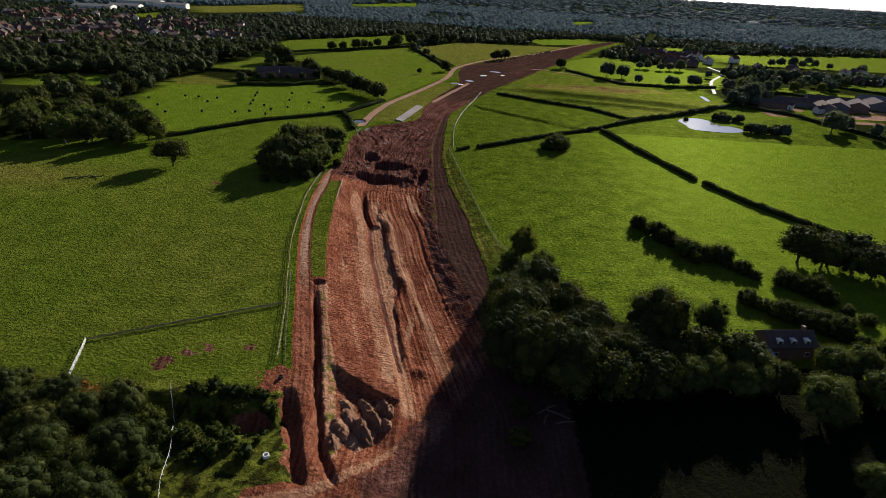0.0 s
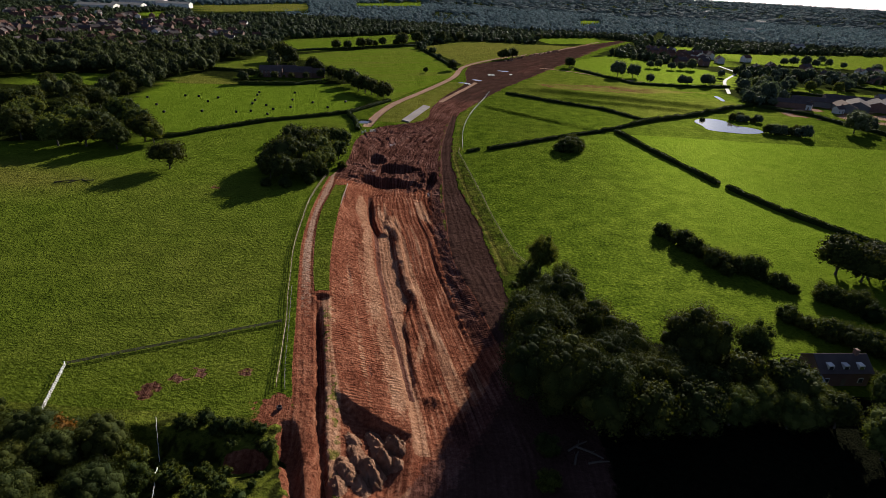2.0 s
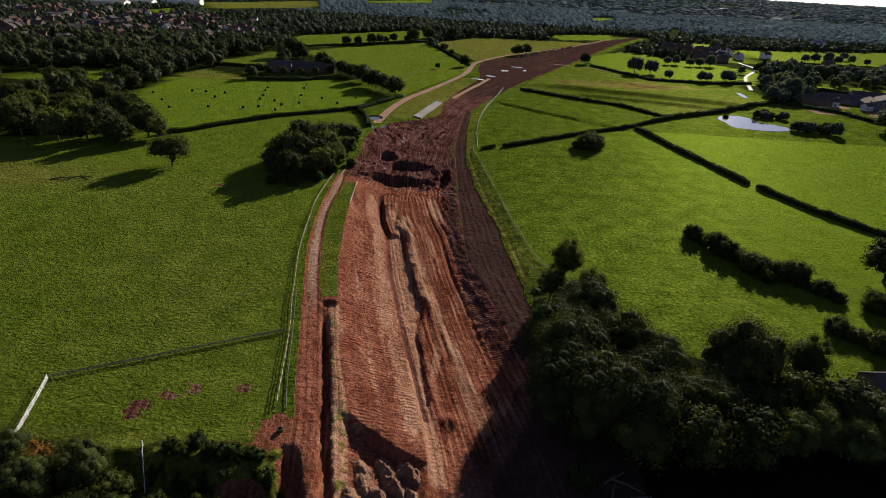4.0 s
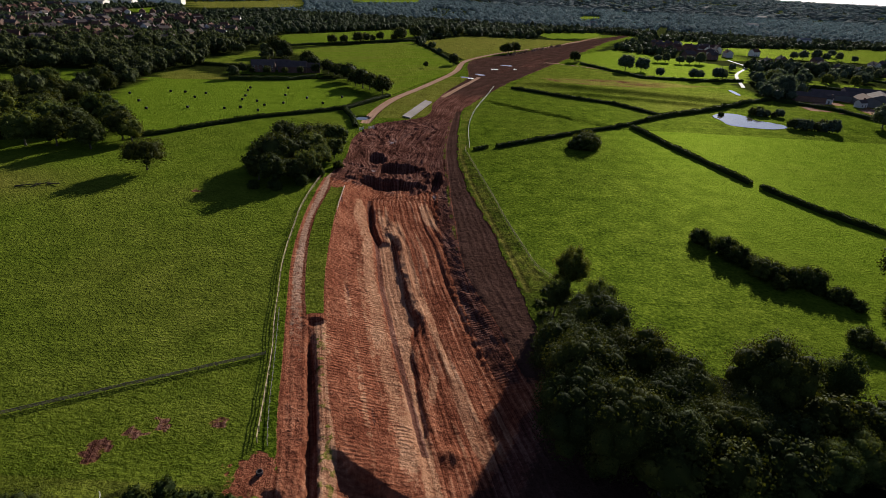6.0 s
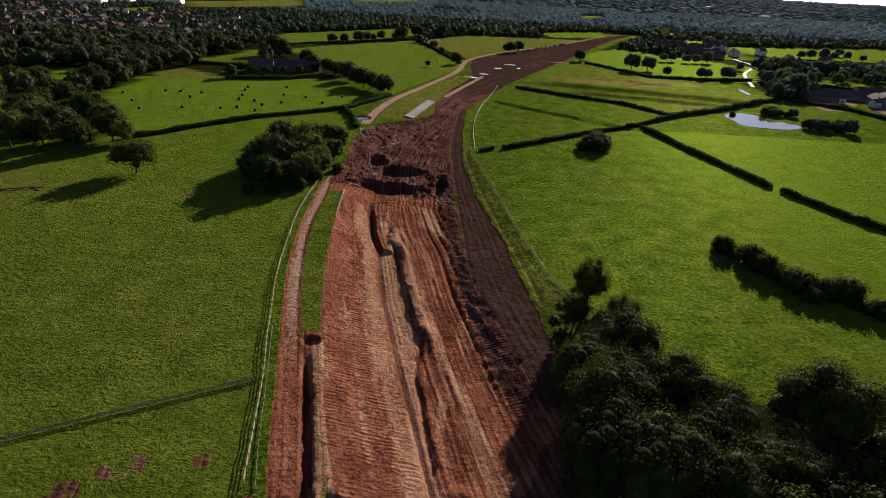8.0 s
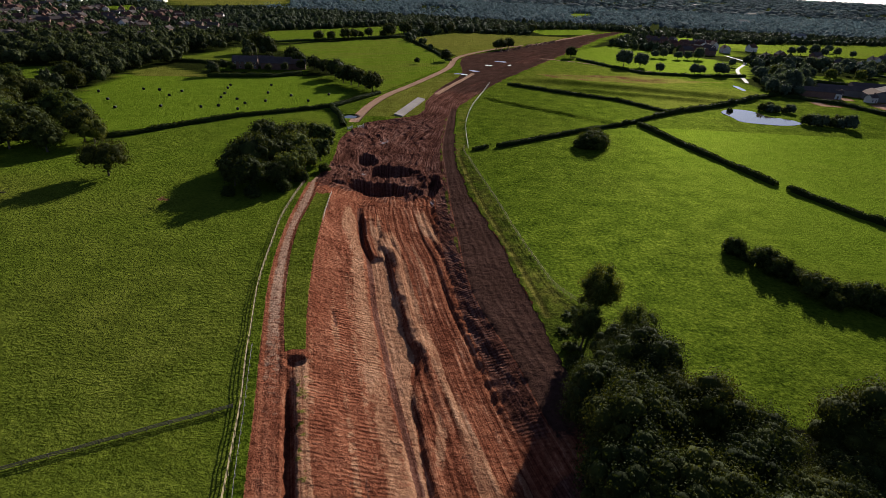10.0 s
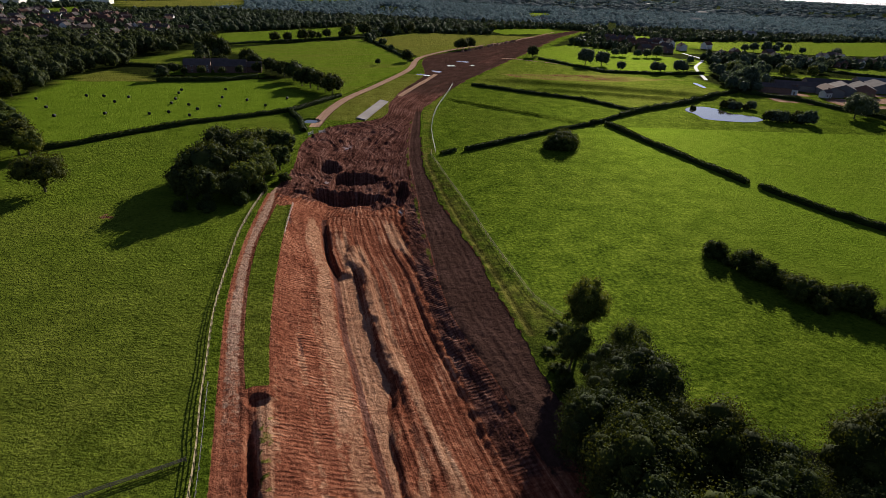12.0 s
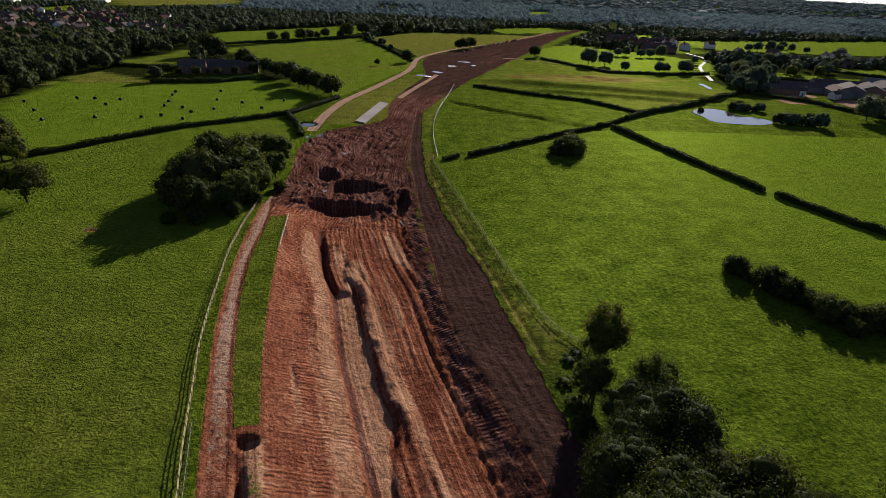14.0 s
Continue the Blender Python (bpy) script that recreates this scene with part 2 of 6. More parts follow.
    edge = m.math("MULTIPLY", m.math("SUBTRACT", fine, 0.5), 0.9)

    def mask(name):
        return m.steps(m.math("ADD", m.attr(name), edge), 0.38, 0.62)

    soil = m.mix(mask("buff"), red, buff)
    soil = m.mix(mask("wet_shade"), soil, wet_shade)
    soil = m.mix(mask("stone_shade"), soil, stone_shade)
    soil = m.mix(mask("gravel"), soil, gravel)
    ground_mask = mask("earth")
    m.color(m.mix(ground_mask, grass, soil))
    turf = m.math("ADD", m.math("ADD", m.math("MULTIPLY", fine, 0.70), m.math("MULTIPLY", tuft, 0.11)), m.math("MULTIPLY", tiny, 0.30))
    soft_road = m.math("SUBTRACT", 1.0, m.math("MULTIPLY", m.math("MAXIMUM", m.attr("stone_shade"), m.attr("gravel")), 0.75))
    crumb = m.math("ADD", m.math("MULTIPLY", m.math("MULTIPLY", streak, soft_road), 0.12), m.math("ADD", m.math("MULTIPLY", m.math("ADD", m.math("MULTIPLY", clod, 0.36), m.math("MULTIPLY", m.noise(p, 0.45, 4.0, 0.6), 0.5)), m.math("ADD", 0.25, m.math("MULTIPLY", soft_road, 0.75))), m.math("MULTIPLY", m.math("MULTIPLY", tracks, soft_road), m.math("ADD", 0.06, m.math("MULTIPLY", m.attr("comb"), 0.11)))))
    hmix = m.mix(ground_mask, turf, crumb)
    m.bump(hmix, 1.0, 2.3)
    # grass blades catch a little light from beyond, in their own colour
    shine = m.n("BsdfGlossy", Roughness=0.62)
    m.link(m.mix(1.0, grass, (1.5, 1.4, 2.0), "MULTIPLY"), shine.inputs["Color"])
    mx = m.n("MixShader")
    m.link(m.math("MULTIPLY", m.math("SUBTRACT", 1.0, ground_mask), 0.06), mx.inputs[0])
    m.link(m.b.outputs[0], mx.inputs[1])
    m.link(shine.outputs[0], mx.inputs[2])
    m.link(mx.outputs[0], m.out.inputs[0])
    return m.m


GROUND = ground_material()
SPOIL = plain("spoil_earth", (0.17, 0.076, 0.047), (0.43, 0.245, 0.156), 2.2, 0.95, 0.1, 1.0, 0.5)

# ---------------------------------------------------------------- mesh helpers
def mesh_np(name, verts, faces, mat, smooth=False):
    """A mesh from arrays: verts (n, 3), faces (m, 3) or (m, 4)."""
    verts = np.asarray(verts, dtype=np.float32)
    faces = np.asarray(faces, dtype=np.int32)
    k = faces.shape[1]
    me = bpy.data.meshes.new(name)
    me.vertices.add(len(verts))
    me.vertices.foreach_set("co", verts.ravel())
    me.loops.add(faces.size)
    me.loops.foreach_set("vertex_index", faces.ravel())
    me.polygons.add(len(faces))
    me.polygons.foreach_set("loop_start", np.arange(len(faces), dtype=np.int32) * k)
    me.materials.append(mat)
    me.update(calc_edges=True)
    me.polygons.foreach_set("use_smooth", np.full(len(faces), smooth))
    return me


def part(name, bm, material, parent, label=""):
    """Links a bmesh (or a mesh) as one object under a thing or a part."""
    if isinstance(bm, bpy.types.Mesh):
        me = bm
    else:
        me = bpy.data.meshes.new(name)
        bm.normal_update()
        bm.to_mesh(me)
        bm.free()
        me.materials.append(material)
    ob = new(name, me)
    if parent is not None:
        ob.parent = parent
    return tagged(ob, label)


def empty(name, m, label, category, group="", kind=""):
    ob = new(name)
    ob.empty_display_size = 0.2
    ob.matrix_basis = m
    return tagged(ob, label, category, group, kind)


def block(bm, size, at, bevel=0.0, turn=None):
    """A box with bevelled edges added to bm."""
    m = Matrix.Translation(at) @ (turn or Matrix()) @ Matrix.Diagonal((*size, 1))
    made = bmesh.ops.create_cube(bm, size=1, matrix=m)
    if bevel:
        edges = list({e for v in made["verts"] for e in v.link_edges})
        bmesh.ops.bevel(bm, geom=edges, offset=bevel, segments=1, affect="EDGES")
    return bm


def one_block(size, at=(0, 0, 0), bevel=0.0, turn=None):
    return block(bmesh.new(), size, at, bevel, turn)


# ---------------------------------------------------------------- smooth random fields
TABLE = np.random.RandomState(7).rand(256, 256)


def vnoise(x, y, seed=0):
    """Smooth noise, 0 to 1, on arrays."""
    x = np.asarray(x, float) + seed * 17.31
    y = np.asarray(y, float) + seed * 9.73
    xi, yi = np.floor(x).astype(int), np.floor(y).astype(int)
    fx, fy = x - xi, y - yi
    fx, fy = fx * fx * (3 - 2 * fx), fy * fy * (3 - 2 * fy)
    a, b = TABLE[xi & 255, yi & 255], TABLE[(xi + 1) & 255, yi & 255]
    c, d = TABLE[xi & 255, (yi + 1) & 255], TABLE[(xi + 1) & 255, (yi + 1) & 255]
    return (a * (1 - fx) + b * fx) * (1 - fy) + (c * (1 - fx) + d * fx) * fy


def fnoise(x, y, seed=0, octaves=3):
    v, amp, tot = 0.0, 1.0, 0.0
    for k in range(octaves):
        v = v + amp * vnoise(x * 2 ** k, y * 2 ** k, seed + k)
        tot += amp
        amp *= 0.5
    return v / tot


def sstep(a, b, v):
    t = np.clip((v - a) / (b - a), 0, 1)
    return t * t * (3 - 2 * t)


def curve(knots):
    """x as a smooth function of y, through (y, x) knots."""
    ky = np.array([k[0] for k in knots], float)
    kx = np.array([k[1] for k in knots], float)
    d = np.gradient(kx, ky)

    def at(y):
        y = np.asarray(y, float)
        i = np.clip(np.searchsorted(ky, y) - 1, 0, len(ky) - 2)
        h = ky[i + 1] - ky[i]
        t = np.clip((y - ky[i]) / h, 0, 1)
        return ((2 * t ** 3 - 3 * t ** 2 + 1) * kx[i] + (t ** 3 - 2 * t ** 2 + t) * h * d[i]
                + (3 * t ** 2 - 2 * t ** 3) * kx[i + 1] + (t ** 3 - t ** 2) * h * d[i + 1])

    return at


def inside(poly, x, y):
    """Which points lie in a polygon."""
    r = np.zeros(np.shape(x), bool)
    n = len(poly)
    for k in range(n):
        (x1, y1), (x2, y2) = poly[k], poly[(k + 1) % n]
        if y1 == y2:
            continue
        r ^= ((y1 > y) != (y2 > y)) & (x < (x2 - x1) * (y - y1) / (y2 - y1) + x1)
    return r


def band(x, lo, hi, soft=0.5):
    """1 between lo and hi, with soft borders."""
    return sstep(-soft, soft, x - lo) * sstep(-soft, soft, hi - x)


# ---------------------------------------------------------------- plan of the works: (y, x)
FENCE_L = curve([(97, -33.9), (111.4, -36.7), (122, -38.9), (130, -41.0), (143, -43.9), (152, -46.0), (165.5, -48.4), (178, -50.0), (193, -51.9), (212, -52.7), (230, -52.4)])
TRACK_L = curve([(40, -16), (62, -19), (72, -22.2), (87, -27.3), (100.4, -31.5), (118.5, -35.8), (142, -41.4), (157.5, -44.9), (186, -49.1), (212, -50.9), (226, -51.4)])
TRACK_R = curve([(40, -12), (62, -15), (72, -19.6), (90, -24.8), (103.2, -27.9), (120.6, -32.3), (136, -36.1), (142, -37.8), (159, -41.7), (175.7, -44.8), (189, -46.5), (219, -47.9), (226, -49)])
DIG_L = curve([(60, -14), (92, -21.0), (98.3, -22.3), (106, -24.8), (116, -27.6), (131, -30.8), (146, -34.0), (166, -37.4), (184, -39.7), (200, -41.4), (216, -42.6), (230, -44)])
WORK_L = curve([(226, -51), (243, -49), (300, -48), (314, -42), (326, -28), (373, -18), (405, -13), (480, 4), (540, 4), (586, 10), (650, 47), (770, 113), (921, 203), (1010, 262)])
WORK_R = curve([(40, 30), (80, 21), (100, 19.5), (120, 17.5), (133, 15.5), (140, 13.8), (148, 13.0), (160, 11.0), (172.8, 9.2), (184, 8.0), (192, 6.4), (202, 4.6), (221, 0.9), (234, -0.5), (255, -2.9), (269, -3.1), (275, -3.3), (314, -2), (361, 1),
                (399, 12), (441, 26), (495, 47), (593, 89), (690, 129), (852, 197), (1010, 275)])
ROAD_L = curve([(40, 13), (110, 11.5), (126, 8.6), (131.5, 7.6), (140.5, 5.2), (148.6, 2.6), (154, 1.2), (159, -0.1), (171.5, -1.9), (192, -3.4), (209, -4.8), (245, -6.7), (275, -8.2), (314, -7), (360, -4)])
BERM_L = curve([(113, 7.0), (125.5, 4.2), (136.5, 1.5), (148.5, -1.1), (157, -2.9), (171, -5.0), (194, -7.8), (225, -9.8), (256, -11.2), (272, -11.5)])
CUT_A = curve([(84, -4.8), (93, -6.4), (99.2, -7.8), (108.8, -10.3), (120.6, -13.3), (133, -16.5), (144.1, -19.1), (156, -22.1), (167.3, -24.2), (181, -26.8), (194.7, -30.4), (213, -33.7)])
CUT_B = curve([(100, -6.0), (107.8, -8.3), (114.8, -9.7), (121, -10.7), (133.8, -12.6), (138, -12.4), (140.5, -12.1), (147, -14.2), (159, -17.0), (170, -19.5), (181, -21.8), (193, -24.6), (205, -27.0)])
PALE_T = curve([(312, -50), (339, -48.5), (370, -44), (431, -26), (506, -6), (575, 3), (644, 33), (752, 104), (969, 222)])
FENCE_R = curve([(153.8, 23.4), (158, 20.2), (161.5, 18.2), (167, 16.7), (175.6, 15.1), (193.3, 12.0), (215, 8.9), (247, 3.7), (262, 1.4), (272.5, -0.1), (276, 0.3)])
VERGE_R = curve([(140, 15.2), (153, 13.9), (170, 11.6), (193, 7.8), (238, 0.9), (268, -2.1)])
HOARD_R = curve([(274, 2.0), (316, 2.2), (354, 6), (408, 16), (442, 22)])

# open land beyond the works, by field
BALE_FIELD = [(-142, 262), (-195, 346), (-205, 405), (-160, 409), (-148, 412), (-103, 434), (-59, 371), (-67, 337), (-104, 311), (-127, 277)]
TOP_LEFT = [(-195, 346), (-209, 452), (-153, 415), (-205, 400)]
SLIP_FIELD = [(-310, 388), (-286, 411), (-253, 425), (-220, 403), (-245, 377), (-292, 364)]
YELLOW_FIELD = [(-209, 481), (-186, 573), (-171, 544), (-168, 472), (-201, 468)]
STRIPE_FIELD = [(-179, 553), (-146, 619), (-60, 726), (1, 536), (-46, 388), (-71, 446), (-127, 537), (-156, 565)]
BACK_FIELD = [(-212, 724), (-63, 916), (-55, 802), (-149, 633), (-192, 594)]
ROUGH_FIELD = [(-50, 732), (11, 844), (157, 852), (34, 644), (3, 584)]
FAR_FIELDS = [
    [(106, 952), (232, 1036), (203, 921), (127, 875)],
    [(127, 678), (185, 763), (279, 652), (243, 562), (153, 528), (114, 603)],
    [(287, 655), (295, 637), (241, 530), (226, 524)],
    [(306, 578), (395, 535), (480, 500), (440, 455), (364, 485), (294, 533)],
    [(370, 880), (900, 1080), (790, 850), (559, 769), (359, 760)],
    [(273, 919), (372, 977), (329, 858), (266, 839)],
    [(421, 628), (570, 620), (520, 540), (420, 567), (391, 589)],
    [(-538, 984), (-521, 1066), (-465, 947), (-504, 937)],
    [(-324, 1832), (-149, 2269), (-128, 1966), (-299, 1691)],
    [(301, 1567), (379, 1692), (341, 1516), (281, 1462)],
]
DULL_FIELD = [(-567, 1260), (-419, 1664), (-341, 1353), (-477, 1080)]
MOUND_FIELD = [(153, 528), (220, 457), (162, 408), (118, 381), (96, 404), (34, 439), (47, 489), (89, 593)]
BARE_STRIP = [(62, 497), (137, 510), (205, 500), (138, 476), (74, 478)]
SLAB = [(-33, 331), (-28.5, 327), (-19, 373), (-23.5, 377)]
RIGHT_OPEN = [(-5, 60), (400, 60), (310, 290), (261, 336), (270, 385), (235, 425), (224, 447), (222, 509), (237, 560), (114, 603), (89, 636), (0, 380)]
LEFT_OPEN = [(-400, 0), (0, 60), (0, 380), (-46, 388), (-71, 446), (-160, 409), (-205, 346), (-150, 262), (-215, 240), (-330, 240)]
HARD = [(300, 1000), (402, 1254), (395, 1195), (287, 972)]
LANE = curve([(505, 228), (585, 258), (662, 301), (715, 306)])
ESTATE = [(-250, 600), (-370, 490), (-640, 640), (-640, 960), (-330, 900), (-240, 720)]
FARMSTEAD = [(-165, 440), (-100, 440), (-110, 480), (-160, 480)]
FARMYARD = [(232, 415), (300, 405), (380, 470), (390, 530), (300, 520), (240, 450)]
VILLAGE = [(262, 715), (320, 700), (375, 850), (300, 860)]


def works_mask(x, y):
    left = np.where(y < 226, TRACK_L(y) - 0.3, WORK_L(y))
    return band(x, left, WORK_R(y), 0.6) * (y < 1010)


def cutting(x, y):
    """Depth of the cutting below the fields: a graded batter on the left, a floor, and a steep face up to the haul road on the right."""
    deep = np.interp(y, [55, 66, 80, 90, 100, 125, 215, 250, 300, 345], [0, 0.4, 1.2, 2.4, 3.4, 4.4, 4.4, 3.8, 1.8, 0])
    turn = sstep(214, 234, y)
    left = DIG_L(y) * (1 - turn) + WORK_L(y) * turn
    foot = np.maximum(CUT_A(y) - 0.6, left + 8)
    batter = np.clip((x - left) / (foot - left), 0, 1)
    fall = 0.8 * batter ** 0.85 + 0.2 * sstep(-0.5, 0.5, x - foot)
    top, toe = ROAD_L(y) + 0.8, BERM_L(y) - 0.8
    face = np.clip((x - toe) / np.maximum(top - toe, 1.0), 0, 1)
    verge = np.clip((x - ROAD_L(y) - 0.8) / np.maximum(WORK_R(y) + 3 - ROAD_L(y), 2.0), 0, 1)
    rise = np.clip((x - CUT_B(y) - 2) / np.maximum(toe - CUT_B(y) - 2, 1.0), 0, 1)
    return deep * fall * (1 - 0.16 * rise) * (1 - 0.62 * face) * (1 - verge)


def height(x, y):
    """Height of the land."""
    x, y = np.asarray(x, float), np.asarray(y, float)
    far = np.hypot(x, y)
    z = 46 * sstep(2000, 5200, far)
    z = z + 0.9 * (fnoise(x / 60, y / 60, 3) - 0.5) * sstep(40, 120, np.abs(x + 15)) * sstep(40, 140, y)
    grass = 1 - works_mask(x, y)
    z = z + grass * 0.22 * (fnoise(x / 2.2, y / 2.2, 11) - 0.5)
    # low ridges in the rough field
    z = z + 3.0 * np.exp(-((y - 450 + 0.25 * (x - 100)) / 8) ** 2) * band(x, 50, 190, 25)
    z = z + 2.0 * np.exp(-((y - 425 + 0.22 * (x - 100)) / 5) ** 2) * band(x, 70, 170, 15)
    swale = y - (384 - 0.80 * (x - 20)) + 4 * fnoise(x / 15, y / 15, 5)
    z = z + 1.1 * np.exp(-((swale - 2.5) / 2.5) ** 2) * band(x, 16, 84, 8) - 0.7 * np.exp(-((swale + 3) / 3) ** 2) * band(x, 16, 84, 8)
    near = (y > 40) & (y < 470) & (x > -70) & (x < 60)
    xs, ys = x[near], y[near]
    h = np.zeros_like(xs)
    wk = works_mask(xs, ys)
    u = xs - CUT_A(ys)
    h -= cutting(xs, ys)
    toe = BERM_L(ys)
    # ruts along the floor, grading marks across the left batter
    right = sstep(1.0, 3.0, u) * sstep(0.8, 2.0, xs - CUT_B(ys)) * sstep(0.8, -0.8, xs - toe) * (ys < 248) * (ys > 84)
    ridge = 0.5 + 0.5 * np.sin(2 * math.pi * (u / 2.1 + 1.5 * fnoise(u / 9, ys / 40, 21, 2)))
    ridge = np.sqrt(ridge) * sstep(0.1, 0.9, fnoise(u / 5, ys / 40, 27, 2))
    h += wk * right * (0.5 * ridge - 0.3 + 0.3 * (fnoise(u / 0.9, ys / 16, 26, 2) - 0.5) + 0.4 * (fnoise(u / 3.5, ys / 30, 22) - 0.5))
    left = sstep(0.5, -1.0, u) * band(xs, DIG_L(ys), 50) * (ys < 228) * (ys > 89)
    h += left * (0.16 * (fnoise(u / 4 + 0.2 * ys, ys / 0.9, 23) - 0.5) + 0.6 * (fnoise(u / 3, ys / 14, 24) - 0.5) + 0.3 * (fnoise(u / 1.2, ys / 9, 25) - 0.5))
    # scars where the blade tore the batter
    h -= 0.28 * left * sstep(0.64, 0.8, fnoise(u / 1.6 + 2, ys / 9, 28, 3))
    # churned ground at the head of the dig
    churn = wk * sstep(212, 236, ys) * sstep(370, 310, ys) * sstep(1.0, -1.0, xs - toe)
    wx, wy = xs + 4 * fnoise(xs / 12, ys / 12, 31), ys + 6 * fnoise(xs / 14, ys / 14, 32)
    swirl = wx + 7 * np.sin(wy / 17.0 + 1.3 * np.sin(wx / 9.0))
    heaved = churn * (1.2 * (fnoise(swirl / 1.5, wy / 12, 33) - 0.5) + 1.0 * (fnoise(wx / 5, wy / 3.0, 34) - 0.5) + 0.7 * (fnoise(xs / 1.2, ys / 1.6, 36, 2) - 0.5))
    h += heaved
    far_w = wk * sstep(300, 360, ys)
    h += far_w * 0.9 * (fnoise((xs - WORK_R(ys)) / 2.2, ys / 30, 35) - 0.5)
    # trench along the toe of the batter: a clay face on its left, a ragged scarp on its right
    wob = 1.2 * (fnoise(ys / 9.0, ys * 0 + 3, 41, 3) - 0.5)
    ragged = 1.6 * wob + 1.1 * (fnoise(ys / 3.4, ys * 0 + 9, 44, 3) - 0.5) * sstep(136, 141, ys)
    mid = sstep(-0.35, 0.35, xs - CUT_A(ys) - wob) * sstep(0.3, -0.3, xs - CUT_B(ys) - ragged)
    dug = 0.35 + 0.35 * sstep(134, 141, ys)
    h -= dug * mid * sstep(96, 104, ys) * sstep(207, 203, ys)
    # loose bank thrown up on the right of the trench
    bank = np.exp(-((xs - CUT_B(ys) - ragged - 1.5) / 1.2) ** 2) * sstep(136, 141, ys) * sstep(200, 194, ys)
    h += 0.75 * bank * (0.6 + 0.8 * fnoise(xs / 2.6, ys / 2.6, 43, 2))
    crack = np.abs(xs - CUT_B(ys) - ragged)
    h -= 0.5 * sstep(0.75, 0.2, crack) * sstep(100, 106, ys) * sstep(139, 136, ys)
    # rutted tongue between the upper cuts
    a = np.abs(xs - CUT_A(ys) - wob - 0.4)
    a = a + 1.3 * (fnoise(xs / 2.2, ys / 2.2, 46, 3) - 0.5)
    h -= 1.25 * sstep(1.3, 0.45, a) * sstep(178, 187, ys) * sstep(219, 203, ys)
    tongue = sstep(0.6, 1.6, xs - CUT_A(ys)) * sstep(0.2, -0.8, xs - CUT_B(ys)) * sstep(181, 183, ys) * sstep(214, 205, ys)
    h += tongue * (0.8 + 0.5 * (fnoise(xs / 0.8, ys / 9, 45, 2) - 0.5))
    # pits: shaded hollows with a steep far wall
    for px, py, rx, ry, dep in ((-27.0, 250.5, 7.4, 5.0, 3.2), (-37.0, 259, 3.6, 5.5, 2.4), (-30.0, 231.5, 10.0, 5.0, 3.0), (-11.2, 235, 2.0, 9.0, 2.0)):
        q = np.hypot((xs - px + 1.8 * (fnoise(xs / 4, ys / 4, 51) - 0.5)) / rx, (ys - py + 1.8 * (fnoise(xs / 4, ys / 4, 52) - 0.5)) / ry)
        h -= dep * sstep(1.1, 0.8, q)
        h -= 0.85 * heaved * sstep(1.15, 0.85, q)
        heaved = heaved * (1 - 0.85 * sstep(1.15, 0.85, q))
        h += 0.9 * np.exp(-((q - 1.3) / 0.22) ** 2) * (ys > py)
    # tooth marks on the face below the haul road, and a lip of loose clods
    bm_c = 0.5 * (toe + ROAD_L(ys))
    bw = np.maximum(1.0, 0.45 * (ROAD_L(ys) - toe))
    berm = np.exp(-((xs - bm_c) / bw) ** 2) * sstep(112, 124, ys) * sstep(258, 238, ys)
    h += berm * 0.75 * (fnoise((xs + ys * 0.45) / 0.55, (ys - 0.3 * xs) / 3.5, 61) - 0.45)
    lip = np.exp(-((xs - toe + 0.8) / 0.8) ** 2) * sstep(116, 126, ys) * sstep(240, 220, ys)
    h += lip * 1.1 * (fnoise(xs / 1.1, ys / 1.4, 64, 3) - 0.25)
    h += ((fnoise(xs / 3, ys / 3, 62) - 0.5) * 0.2 + (fnoise(xs / 0.9, ys / 0.9, 63, 2) - 0.5) * 0.22) * wk
    # end of the graded bench, and the hollow in front of it
    front = 89.6 + 0.62 * np.clip(-8.7 - xs, 0, 20) + 1.0 * (fnoise(xs / 3, ys / 3, 71) - 0.5)
    hollow = sstep(0.2, 2.2, front - ys) * band(xs, -21.5 + 0.0 * ys, -8.5, 2.4) * sstep(68, 78, ys)
    h -= 2.2 * hollow
    # ditch beside the left track
    dc = TRACK_R(ys) + 0.95 + 0.5 * (fnoise(ys / 3, ys * 0, 72) - 0.5)
    h -= 1.6 * sstep(1.2, 0.4, np.abs(xs - dc) + 0.9 * (fnoise(xs / 1.1, ys / 1.3, 74, 2) - 0.5)) * sstep(64, 70, ys) * sstep(130, 122, ys)
    # wheel ruts on the track
    wheel = band(xs, TRACK_L(ys), TRACK_R(ys), 0.4)
    mid_t = 0.5 * (TRACK_L(ys) + TRACK_R(ys))
    h -= wheel * 0.16 * np.exp(-((np.abs(xs - mid_t) - 0.95) / 0.32) ** 2) * (0.5 + fnoise(xs, ys / 6, 76, 2))
    # wheel marks on the haul road
    road_u = xs - 0.5 * (ROAD_L(ys) + WORK_R(ys)) + 1.2 * (fnoise(ys / 22, ys * 0 + 2, 65, 2) - 0.5)
    hauled = band(xs, ROAD_L(ys), WORK_R(ys), 0.8) * band(ys, 120, 350, 8)
    for k, at in enumerate((-2.6, -0.9, 1.1, 2.8)):
        h -= 0.17 * hauled * np.exp(-((road_u - at) / 0.4) ** 2) * (0.3 + fnoise(xs / 2, ys / 9, 66 + k, 2))
    # sump at the end of the grass strip
    h -= 0.9 * sstep(1.9, 0.9, np.hypot((xs + 33.0) * 0.9, (ys - 132.0) * 1.15) + 0.6 * (fnoise(xs, ys, 78, 2) - 0.5))
    h += 0.15 * np.exp(-((np.hypot(xs + 33.0, ys - 132.0) - 2.3) / 0.5) ** 2)
    # shallow ditch in the right verge
    h -= 0.22 * sstep(0.6, 0.2, np.abs(xs - VERGE_R(ys))) * sstep(148, 154, ys) * sstep(272, 262, ys)
